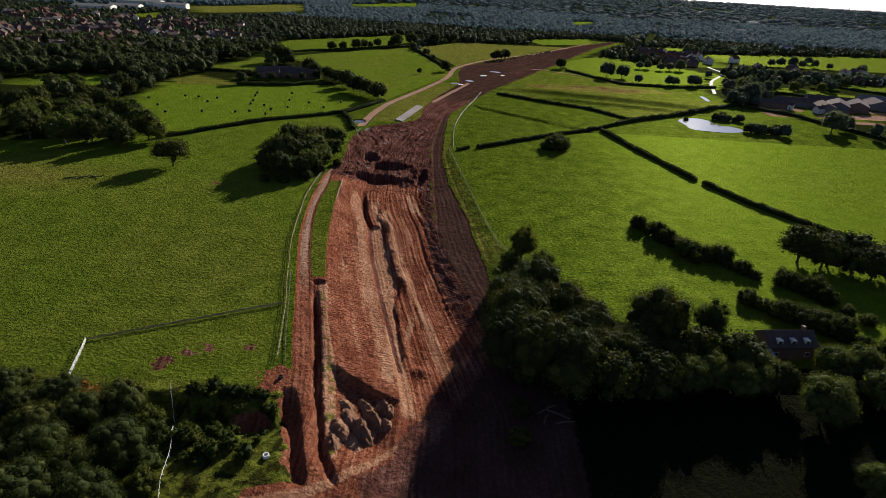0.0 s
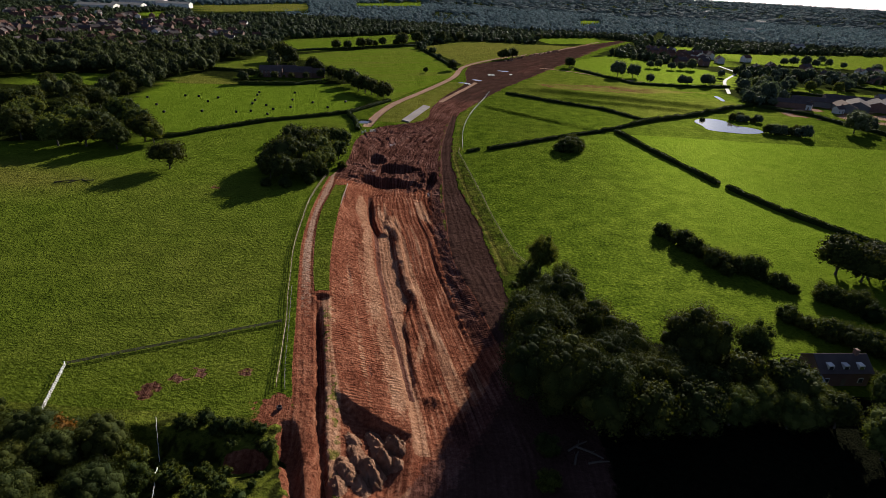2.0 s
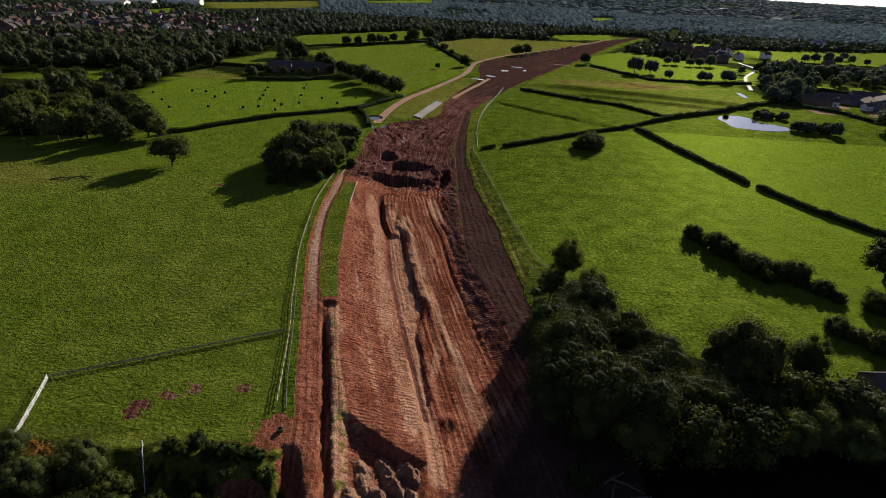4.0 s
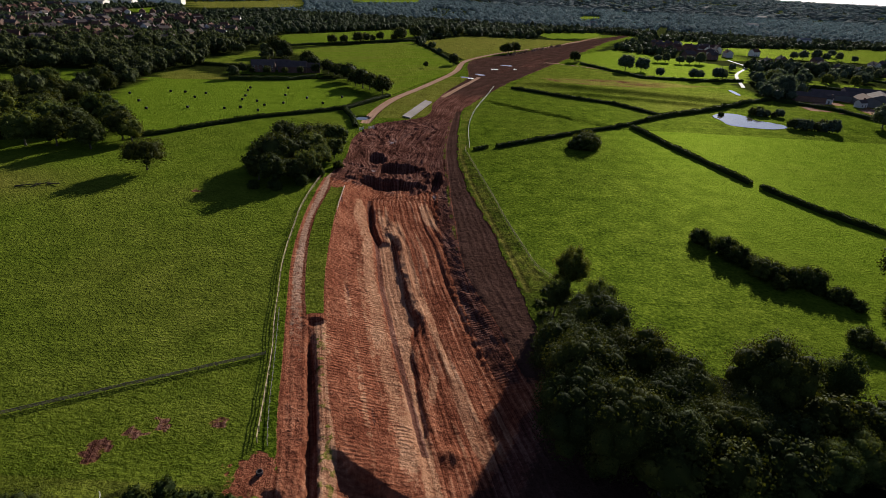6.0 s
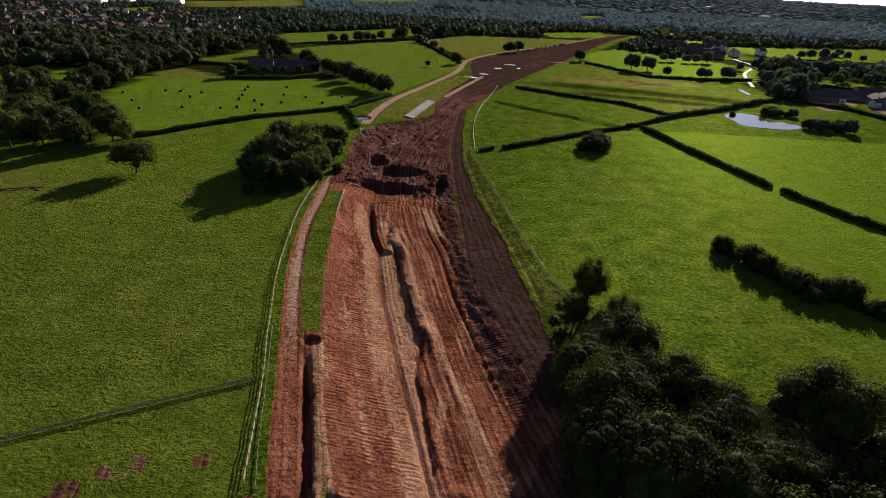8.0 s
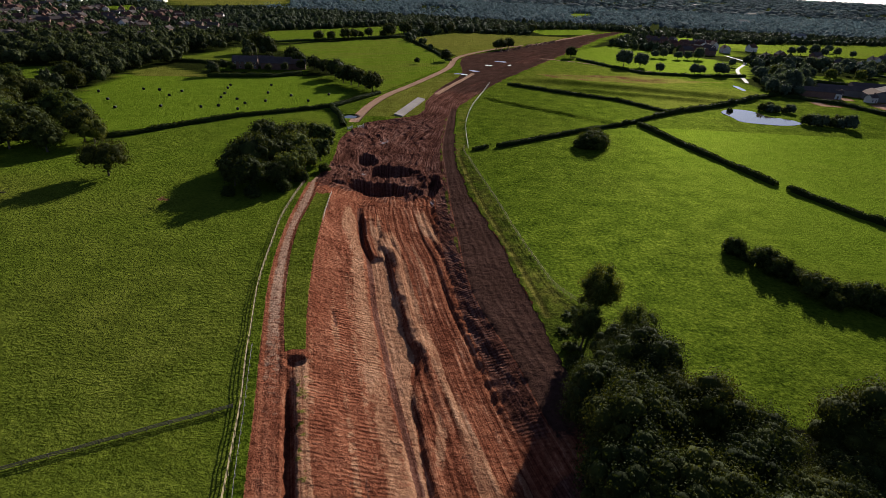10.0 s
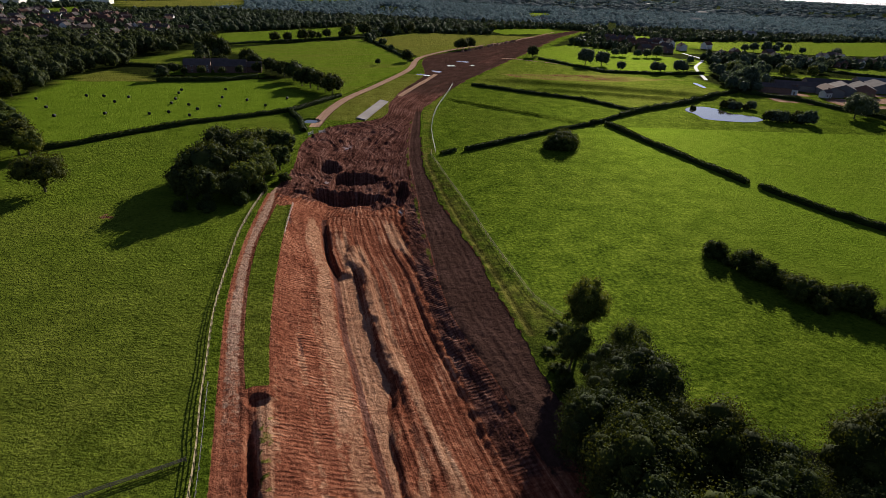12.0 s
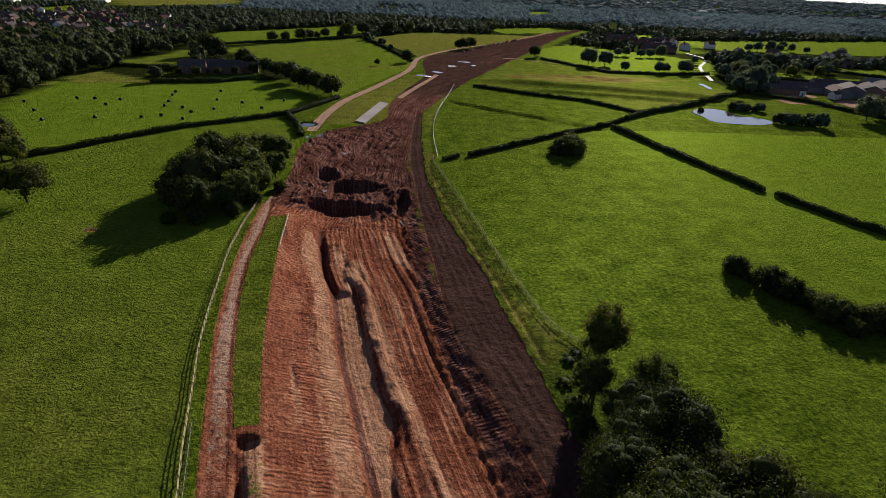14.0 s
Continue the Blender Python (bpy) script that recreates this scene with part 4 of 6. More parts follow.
# trees standing in sun: the light is put in as the paler ash leaf
BROAD = [make_tree("tree", 70 + k, 10, 4.9, 0.5, 40, 6500, 0.14, LEAF_ASH, "rounded tree, sunlight put in as a lighter leaf colour") for k in range(2)]
BELT = [make_tree("tree", 45 + k, 10, 4.6 + 0.5 * k, 0.8, 30, 2000, 0.26, LEAF_ASH, "lighter green rounded tree in a farm belt", group="tree belt by the farm") for k in range(2)]
# copies of the hedgerow trees with haze mixed into the leaf colour
FARS = [make_tree("tree", 80 + k, 10, 4.6 + 0.4 * k, 0.8, 30, 2000, 0.26, LEAF_BELT_HAZE, "far field tree, greyed by haze put into its leaf colour", group="far field trees") for k in range(3)]
SCRUB = [make_tree("bush", 50 + k, 2, 1.7, -0.2, 10, 800, 0.15, LEAF_BUSH, "low tangled green scrub bush", "bush") for k in range(2)]
RUST = make_tree("bush", 60, 4, 2.2, 0.0, 14, 1500, 0.19, LEAF_RUST, "rust-brown bush among green scrub", "bush")

# wood on the right of the dig: (x, y, height, kind)
for x, y, h, k in ((23, 148, 15, 3), (18.5, 139, 10, 4), (27, 137, 12, 4), (24.5, 125, 14, 1), (19.5, 112, 14.5, 2), (29, 113, 14.5, 0), (21.5, 98, 15, 2), (34, 108, 13, 1), (28, 95, 14, 0),
                   (36, 99, 11.5, 2), (50, 110, 16, 0), (63, 112, 14, 3), (44, 104, 10.5, 1), (22.5, 132, 10, 1), (20.5, 124, 11, 2), (26, 119, 12, 0), (17.5, 109, 16, 0), (16, 118, 13, 1), (16, 101, 15, 2), (30, 103, 13, 1), (42, 98, 11, 2)):
    proto = (OAKS + ASHES)[k]
    place(proto, x, y, h / 10, wide=0.92, label="dark green oak at the edge of a wood" if k < 3 else "tall open-crowned ash at the wood's edge", group="wood beside the works")
for x, y, h, k in ((36, 91, 12, 0), (44, 92, 11, 1), (27, 92, 11, 2), (50, 101, 9, 2), (70, 104, 8, 1), (99, 98, 8, 0), (106, 101, 9, 2), (112, 96, 9, 1), (57, 104, 11, 0), (66, 102, 10.5, 2), (47, 98, 10, 1), (73, 96, 8, 0)):
    place(MIDS[k], x, y, h / 10, label="shaded oak deep in a wood", group="wood beside the works")
for x, y, h in ((52.5, 95, 8.5), (58.5, 97.5, 8.5), (63.5, 95, 8), (77, 88.5, 10.5), (75, 70, 6.5), (69, 96.5, 6.5), (87, 102, 8.5), (94, 103, 8.5), (92, 93, 9), (101, 90, 9), (84, 95, 6), (72, 101, 6)):
    place(BROAD[int(x + y) % 2], x, y, h / 10, label="rounded tree before a dark wood, sunlit by its lighter leaf colour", group="wood beside the works")
for x, y, s in ((16.5, 134, 0.8), (17.5, 127, 0.9), (21, 112, 1.0), (19, 105, 1.1), (40, 113, 1.0), (56, 106, 1.2), (58, 113, 0.8), (69, 103, 1.2), (71, 113, 0.7), (27, 140, 0.7),
                (30, 134, 0.8), (31, 125, 1.0), (37, 116, 1.1), (43, 114, 0.9), (19, 96, 1.0), (17, 86, 1.0), (16, 78, 0.9), (66, 116, 0.8), (76, 112, 0.6), (90, 112, 0.9)):
    place(BUSHES[int(x * 3) % 3], x, y, s, sink=0.7 * s)

for x, y, s in ((18.5, 151, 1.1), (20.5, 153, 1.0), (20, 147, 1.3), (17, 140, 1.4), (16.5, 145, 1.2)):
    place(SCRUB[int(x * 2) % 2], x, y, s * 0.5, wide=1.7, sink=0.4 * s, group="scrub on the verge")

# hedge of overgrown bushes in the field, and belts behind it
for x, y, s in ((68.5, 184, 1.7), (70, 180, 1.3), (72.5, 177, 1.4), (74, 172.5, 1.3), (76.5, 169, 1.5), (78, 164, 1.4), (81, 162, 1.5), (84, 160.5, 1.4), (87.5, 160, 1.6), (88, 156, 1.3), (91, 153, 1.3),
                (93.5, 149.5, 1.75), (100, 146, 1.5), (103, 143.5, 1.4), (106, 141, 1.5), (107, 136, 1.4), (84, 134, 1.2), (87, 131, 1.4), (90, 127, 1.5), (94, 124, 1.5), (97, 121.5, 1.5),
                (100, 119, 1.5), (103, 114, 1.5), (106, 110, 1.4), (79, 158, 1.2), (110, 131, 1.4), (112, 126, 1.4)):
    place(BUSHES[int(x * 7 + y) % 3], x + 0.6, y + 1.8, s * (0.55 + 0.62 * ((x * 7.3 + y * 3.1) % 1.0)), label="overgrown hawthorn in a field hedge", group="overgrown hedge", sink=0.7 * s)
for x, y, h in ((114, 164, 13), (119, 160, 11), (123, 163, 12), (130, 163, 12), (131, 154, 11), (138, 158, 12), (126, 156, 10), (140, 150, 11)):
    place(MIDS[int(x) % 3], x, y, h / 10, wide=1.15, label="dark oak in a clump on a hedge line", group="clump of field oaks")

# lower left thicket
for x, y, h, k in ((-72, 74, 8, 0), (-67, 78.5, 8, 2), (-61, 74, 8, 1), (-56.5, 78.5, 8, 2), (-62, 65, 9, 0), (-51, 67, 9, 1), (-59, 56, 10, 2), (-49, 56, 10, 0), (-78, 70, 9, 1), (-70, 62, 9, 2), (-80, 80, 7, 1), (-86, 77, 8, 0), (-66, 70, 8.5, 1), (-55, 62, 9, 0), (-74, 66, 9, 2)):
    place((OAKS + ASHES)[k], x, y, h / 10, group="thicket by the boundary")
for x, y, s in ((-52, 77, 1.3), (-48.5, 73, 1.1), (-74, 82, 1.0), (-63, 81.5, 1.0), (-47, 67, 1.0), (-45, 62, 1.1), (-80, 85, 1.0)):
    place(BUSHES[int(-x) % 3], x, y, s, sink=0.7 * s)
place(RUST, -64.5, 79.5, 1.5)
for k in range(46):
    rng = random.Random(k)
    x = -50 + 20 * rng.random()
    y = (84.5 if k % 3 == 0 else 76.0) + rng.uniform(-2.5, 2.5) - (8 * rng.random() if k % 3 == 2 else 0)
    place(SCRUB[k % 2], x, y, rng.uniform(0.5, 1.05), group="scrub on the bank")

# copse beside the works
for x, y, h, k in ((-75.5, 238, 12, 0), (-71, 248, 14, 1), (-65, 252, 13, 2), (-60, 259, 12, 3), (-54, 260, 11, 4), (-73, 219, 9, 1), (-66.5, 216, 11.5, 0), (-60, 220, 8.5, 2), (-57.5, 226, 10, 4), (-52.5, 249, 8.5, 3),
                   (-81, 276, 8, 1), (-69.5, 231, 14, 2), (-63, 236, 11, 1), (-59.5, 243, 12, 4), (-75, 227, 10, 2), (-55, 236, 9.5, 3), (-56, 270, 9, 4)):
    place((BELT[int(-x) % 2] if k in (3, 4) else MIDS[k]), x, y, h / 10, wide=1.05, label="lighter green tree in a dense copse" if k in (3, 4) else "dark green tree in a dense copse", group="copse by the works")
for x, y, s in ((-57, 216, 1.1), (-65, 210.5, 1.0), (-72, 210, 0.9), (-80, 231, 0.8), (-80, 243, 0.7), (-54, 226, 1.1), (-49, 238, 0.8)):
    place(BUSHES[int(-x) % 3], x, y, s, sink=0.7 * s)

# trees round the farmstead
for x, y, h in ((-158, 444, 7), (-150, 441, 5), (-140, 443, 6), (-128, 447, 5), (-118, 450, 6), (-108, 455, 8), (-136, 478, 9), (-150, 474, 9), (-120, 476, 9)):
    place(MIDS[int(-x) % 3], x, y, h / 10, label="garden tree beside a farmstead", group="farmstead trees")

# lone pasture tree
LONE = make_tree("tree", 79, 10.2, 6.4, 1.9, 22, 5200, 0.21, LEAF_OAK, "lone wide-headed oak standing in the pasture", gap=0.10, lobe=(0.28, 0.46))
place(LONE, -114.5, 223, 1.08, turn=0.3)

# wood on the far left of the pasture
for x, y, h in ((-227, 291, 14), (-208, 279, 13), (-248, 352, 12), (-234, 352, 12), (-230, 311, 12), (-214, 366, 13), (-203, 355, 10), (-184, 273, 14), (-160, 256, 15), (-164, 282, 15), (-143, 259, 13),
                (-148, 245, 12), (-162, 246, 13), (-173, 244, 14), (-193, 250, 14), (-138, 257, 10), (-150, 268, 13), (-175, 262, 14), (-190, 286, 13), (-205, 264, 13), (-214, 252, 12), (-226, 268, 13),
                (-240, 280, 13), (-176, 296, 12), (-240, 300, 12), (-200, 300, 12), (-235, 255, 12), (-212, 325, 11), (-198, 318, 11)):
    place((MIDS[:2] + BELT)[int(-x * 3 + y) % 4], x, y, h / 10, wide=1.1, label="tall oak in a wood by the pasture", group="wood by the pasture")

# hedgerow trees and field trees further off
for x, y, h in ((-162, 540, 12), (-155, 536, 11), (-149, 530, 10), (-122, 487, 11), (-115, 478, 10), (-100, 461, 9.5), (-94, 454, 8), (-89, 449, 9), (-80, 432, 8.5), (-72, 414, 9.5), (-66, 408, 9), (-61, 404, 9),
                (-56, 397, 8.5), (-51, 391, 8), (-137, 654, 9), (-126, 661, 9), (-113, 674, 9), (-107, 690, 8), (-101, 700, 8.5), (-94, 713, 10), (-79, 724, 8), (-73, 730, 10), (-58, 769, 10), (-28, 795, 11)):
    place(MIDS[int(-x + y) % 3], x, y, h / 10 * (1.22 + 0.3 * math.sin(x * 1.7)), wide=1.08)
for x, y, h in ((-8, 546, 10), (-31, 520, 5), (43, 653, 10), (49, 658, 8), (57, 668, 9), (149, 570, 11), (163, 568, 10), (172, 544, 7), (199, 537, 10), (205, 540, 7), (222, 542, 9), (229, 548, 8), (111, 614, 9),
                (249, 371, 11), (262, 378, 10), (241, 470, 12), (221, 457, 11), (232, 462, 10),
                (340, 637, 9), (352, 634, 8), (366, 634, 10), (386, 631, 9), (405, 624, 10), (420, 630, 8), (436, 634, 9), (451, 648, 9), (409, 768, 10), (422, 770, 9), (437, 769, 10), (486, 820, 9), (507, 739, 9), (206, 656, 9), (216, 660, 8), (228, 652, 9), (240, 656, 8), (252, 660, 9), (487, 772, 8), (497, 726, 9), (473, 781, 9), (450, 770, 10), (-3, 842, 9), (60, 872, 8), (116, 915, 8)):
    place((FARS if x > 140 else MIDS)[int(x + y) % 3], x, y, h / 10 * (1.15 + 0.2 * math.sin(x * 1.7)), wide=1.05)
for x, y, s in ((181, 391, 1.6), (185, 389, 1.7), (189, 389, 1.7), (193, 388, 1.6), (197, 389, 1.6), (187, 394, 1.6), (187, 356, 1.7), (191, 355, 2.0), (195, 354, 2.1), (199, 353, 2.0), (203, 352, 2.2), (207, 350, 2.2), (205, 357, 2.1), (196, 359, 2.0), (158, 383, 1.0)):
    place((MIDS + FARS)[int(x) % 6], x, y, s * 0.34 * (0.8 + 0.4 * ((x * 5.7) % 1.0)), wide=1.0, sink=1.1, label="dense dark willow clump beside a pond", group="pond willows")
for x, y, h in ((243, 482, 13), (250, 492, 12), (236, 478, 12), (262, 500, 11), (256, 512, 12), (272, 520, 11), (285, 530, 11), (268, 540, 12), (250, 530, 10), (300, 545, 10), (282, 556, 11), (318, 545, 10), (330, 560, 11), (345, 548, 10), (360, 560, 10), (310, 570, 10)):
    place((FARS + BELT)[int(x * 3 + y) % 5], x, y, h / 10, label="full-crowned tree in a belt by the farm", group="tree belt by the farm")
for x, y, s in ((50, 286, 1.0), (53, 287, 1.7), (56, 288.5, 2.1), (54, 291, 1.5), (59.5, 292, 1.3), (62, 294, 0.8)):
    place(BUSHES[int(x) % 3], x, y, s, sink=0.8 * s, wide=1.15, label="spreading hawthorn clump on a field hedge")


# ---------------------------------------------------------------- hedges
def hedge(points, width, high, seed, label, step=0.13):
    """A field hedge along a line of (x, y): a lumpy heart under leaf sprays."""
    rng = np.random.RandomState(seed)
    pts = np.array(points, float)
    seg = np.hypot(*np.diff(pts, axis=0).T)
    cum = np.concatenate([[0], np.cumsum(seg)])
    length = cum[-1]

    def along(s):
        return np.stack([np.interp(s, cum, pts[:, 0]), np.interp(s, cum, pts[:, 1])], -1)

    n = max(3, int(length / 0.9))
    s = np.linspace(0, length, n)
    c = along(s)
    d = np.gradient(c, axis=0)
    d /= np.linalg.norm(d, axis=1)[:, None]
    nrm = np.stack([-d[:, 1], d[:, 0]], 1)
    hh = high * (0.62 + 0.7 * fnoise(s / 4, s * 0 + seed, seed % 13))
    ww = width * (0.7 + 0.6 * fnoise(s / 5, s * 0 + seed + 4, seed % 11))
    z0 = height(c[:, 0], c[:, 1])
    prof = np.array([(-0.5, -0.2), (-0.48, 0.55), (-0.25, 0.92), (0.0, 1.0), (0.25, 0.92), (0.48, 0.55), (0.5, -0.2)])
    k = len(prof)
    ring = np.zeros((n, k, 3))
    ring[:, :, :2] = c[:, None, :] + nrm[:, None, :] * (prof[None, :, 0] * 0.84 * ww[:, None])[:, :, None]
    ring[:, :, 2] = z0[:, None] + prof[None, :, 1] * 0.86 * hh[:, None]
    i = np.arange(n * k).reshape(n, k)
    quads = np.stack([i[:-1, :-1], i[:-1, 1:], i[1:, 1:], i[1:, :-1]], -1).reshape(-1, 4)
    core = np.concatenate([quads[:, [0, 1, 2]], quads[:, [0, 2, 3]]])
    m = int(length * (width + 2 * high) / step)
    q = rng.uniform(0, n - 1.001, m)
    a = rng.uniform(0, math.pi, m)
    lo = q.astype(int)
    t = (q - lo)[:, None]
    cc = c[lo] * (1 - t) + c[lo + 1] * t
    nn, hv, wv, zv = nrm[lo], hh[lo], ww[lo], z0[lo]
    rad = rng.uniform(0.85, 1.12, m)
    px = np.cos(a) * 0.5 * wv * rad
    pz = np.sin(a) ** 0.55 * hv * rad
    p = np.concatenate([cc + nn * px[:, None], (zv + pz)[:, None]], 1)
    nv = np.concatenate([nn * np.cos(a)[:, None], np.sin(a)[:, None]], 1)
    v, f = leaf_quads(rng, p, nv, 0.3)
    off = n * k
    tri = np.concatenate([core, f[:, [0, 1, 2]] + off, f[:, [0, 2, 3]] + off])
    me = mesh_np("hedge", np.concatenate([ring.reshape(-1, 3), v]), tri, LEAF_HEDGE)
    return tagged(new("hedge", me), label, "hedge", "field hedges")


hedge([(4, 273), (10, 278)], 2.0, 1.6, 1, "short dark hedge stub beside the works fence")
hedge([(14, 279), (25, 288), (50, 309), (88, 338), (104, 354)], 2.0, 1.8, 2, "trimmed dark hedge between green fields")
hedge([(104, 354), (118, 367), (164, 402), (222, 450)], 3.0, 2.6, 3, "tall straggling hedge between green fields", 0.2)
hedge([(90, 335), (99, 292), (108, 260), (112, 245)], 2.4, 2.0, 4, "trimmed dark hedge crossing green pasture")
hedge([(114, 241), (123, 219), (136, 197.5)], 2.4, 2.0, 5, "trimmed dark hedge crossing green pasture")
hedge([(136, 197.5), (150, 176), (170, 150)], 2.4, 2.0, 6, "trimmed dark hedge crossing green pasture")
hedge([(34, 439), (66, 417), (96, 401), (117, 369)], 2.6, 1.9, 7, "dark hedge below rough grass ridges", 0.2)
hedge([(-141, 262), (-131, 273), (-118, 291), (-101, 312), (-79, 330), (-65, 342)], 2.4, 2.0, 8, "long dark hedge below the bale field", 0.16)
hedge([(-65, 342), (-58, 358), (-46, 385)], 2.6, 2.2, 9, "overgrown hedge below tall hedgerow trees", 0.2)
hedge([(-66, 341), (-58, 322), (-53, 302)], 2.8, 2.4, 10, "overgrown hedge by a settling pond", 0.2)
hedge([(224, 447), (251, 424), (260, 392), (278, 352)], 3.0, 2.4, 11, "dark hedge below the farmyard", 0.3)
hedge([(-192, 594), (-150, 640), (-97, 700), (-55, 740)], 3.0, 2.2, 12, "far hedge between bright fields", 0.5)
hedge([(-52, 728), (-30, 650), (-4, 550)], 3.0, 2.2, 13, "far hedge running down to the works", 0.4)
hedge([(-209, 470), (-168, 470), (-150, 462)], 3.0, 2.4, 14, "dark hedge by a farmstead", 0.4)
hedge([(-156, 412), (-120, 424), (-104, 440)], 3.0, 2.6, 15, "garden hedge below a farmstead", 0.4)
hedge([(114, 600), (153, 527), (200, 527), (243, 540)], 3.0, 2.4, 16, "far hedge with trees between fields", 0.4)
hedge([(386, 592), (420, 560), (450, 520)], 3.0, 2.4, 17, "far dark hedge between bright fields", 0.4)
hedge([(294, 531), (340, 505), (364, 483)], 3.0, 2.4, 18, "far dark hedge above the farmyard", 0.4)


# ---------------------------------------------------------------- far woods
def in_clearing(x, y):
    r = works_mask(x, y) > 0.1
    for poly in [BALE_FIELD, TOP_LEFT, SLIP_FIELD, YELLOW_FIELD, STRIPE_FIELD, BACK_FIELD, ROUGH_FIELD, DULL_FIELD, MOUND_FIELD, RIGHT_OPEN, LEFT_OPEN, FARMSTEAD, FARMYARD, VILLAGE, HARD] + FAR_FIELDS:
        r |= inside(poly, x, y)
    # a crown in front of a field or a road must not stand in its light
    for k in (1.06, 1.12):
        for poly in FAR_FIELDS + [HARD, SLIP_FIELD, BACK_FIELD, YELLOW_FIELD, VILLAGE, FARMYARD, DULL_FIELD]:
            r |= inside(poly, x * k, y * k)
        r |= np.abs(x * k - LANE(y * k)) < 6 * ((y * k > 505) & (y * k < 715))
        r |= (np.abs(x * k - (WORK_L(np.clip(y * k, 226, 1010)) + WORK_R(y * k)) / 2) < 25) & (y < 1020)
    r |= (np.abs(x - PALE_T(y)) < 8) & (y < 980)
    return r


def woodland(seed, y0, y1, x_in, spacing, r0, r1, template, label, keep=1.0, sprays=0, tall=1.0, mat=None, spray=0.6):
    """Woodland seen from afar: one mesh of many uneven crowns."""
    rng = np.random.RandomState(seed)
    gx = np.arange(x_in[0], x_in[1], spacing)
    gy = np.arange(y0, y1, spacing)
    X, Y = np.meshgrid(gx, gy)
    x = X.ravel() + rng.uniform(-0.5, 0.5, X.size) * spacing
    y = Y.ravel() + rng.uniform(-0.5, 0.5, X.size) * spacing
    ok = (np.abs(x) < 0.95 * y + 60) & ~in_clearing(x, y) & (rng.rand(x.size) < keep)
    ok &= ~inside(ESTATE, x, y) | (rng.rand(x.size) < 0.9)
    # glades and thin places
    ok &= (fnoise(x / (spacing * 9), y / (spacing * 9), seed) > 0.36) | (rng.rand(x.size) < 0.25)
    x, y = x[ok], y[ok]
    n = len(x)
    z = height(x, y)
    r = rng.uniform(r0, r1, n) * np.where(inside(ESTATE, x, y), 0.85, 1.0)
    if template == "crowns":
        kinds = []
        for k in range(6):
            v, f, _ = crown_arrays(np.random.RandomState(seed + k), 2.0, 1.0, 0.1, 10, 150, 0.095)
            kinds.append((v - np.array([0, 0, 0.75]), f))
    else:
        kinds = [(0.8 * v, f) for v, f in (lumpy(rng, template, 0.5) for _ in range(6))]
    V, F, off = [], [], 0
    which = rng.randint(0, 6, n)
    for k, (tv, tf) in enumerate(kinds):
        s = which == k
        m = int(s.sum())
        a = rng.uniform(0, math.tau, m)
        ca, sa = np.cos(a), np.sin(a)
        hz = r[s] * rng.uniform(0.85, 1.35, m) * tall
        px = (tv[None, :, 0] * ca[:, None] - tv[None, :, 1] * sa[:, None]) * r[s][:, None] + x[s][:, None]
        py = (tv[None, :, 0] * sa[:, None] + tv[None, :, 1] * ca[:, None]) * r[s][:, None] + y[s][:, None]
        pz = tv[None, :, 2] * hz[:, None] + (z[s] + hz * 0.75)[:, None]
        V.append(np.stack([px, py, pz], -1).reshape(-1, 3))
        F.append((tf[None] + (np.arange(m) * len(tv))[:, None, None]).reshape(-1, 3) + off)
        off += m * len(tv)
    if sprays:
        idx = np.repeat(np.arange(n), sprays)
        d = rng.normal(size=(len(idx), 3))
        d[:, 2] = np.abs(d[:, 2]) * 0.9
        d /= np.linalg.norm(d, axis=1)[:, None]
        rr = r[idx][:, None] * rng.uniform(0.95, 1.2, (len(idx), 1))
        p = np.stack([x[idx], y[idx], z[idx] + r[idx] * 0.85], 1) + d * rr
        v, q = leaf_quads(rng, p, d, spray)
        V.append(v)
        F.append(np.concatenate([q[:, [0, 1, 2]], q[:, [0, 2, 3]]]) + off)
    me = mesh_np("woodland", np.concatenate(V), np.concatenate(F), mat or LEAF_FAR_HAZE, mat is LEAF_DISTANT_HAZE)
    return tagged(new("woodland", me), label, "woodland", kind="stuff")


woodland(101, 330, 620, (-420, -150), 8.2, 3.4, 5.6, "crowns", "dense dark green wood behind the pasture")
woodland(102, 330, 640, (215, 560), 9.0, 3.0, 5.0, "crowns", "tree belts and gardens round a village", keep=0.34, mat=LEAF_BELT_HAZE)
woodland(103, 620, 1100, (-900, 1000), 9.0, 2.8, 5.0, ICO1, "dark green woods and tree belts far off", keep=0.92, sprays=16, spray=0.6, mat=LEAF_FAR_HAZE)
# from here outward the haze lies in the crowns' own colour
woodland(104, 1100, 2000, (-1900, 1900), 16.0, 4.5, 7.5, ICO1, "distant woods, blued by haze put into the leaf colour", keep=0.95, tall=0.62, mat=LEAF_DISTANT_HAZE, sprays=8, spray=0.9)
woodland(105, 2000, 4700, (-4300, 4300), 42.0, 12, 22, ICO1, "woods along the horizon", keep=0.95, tall=0.3, mat=LEAF_DISTANT_HAZE, sprays=4, spray=1.6)

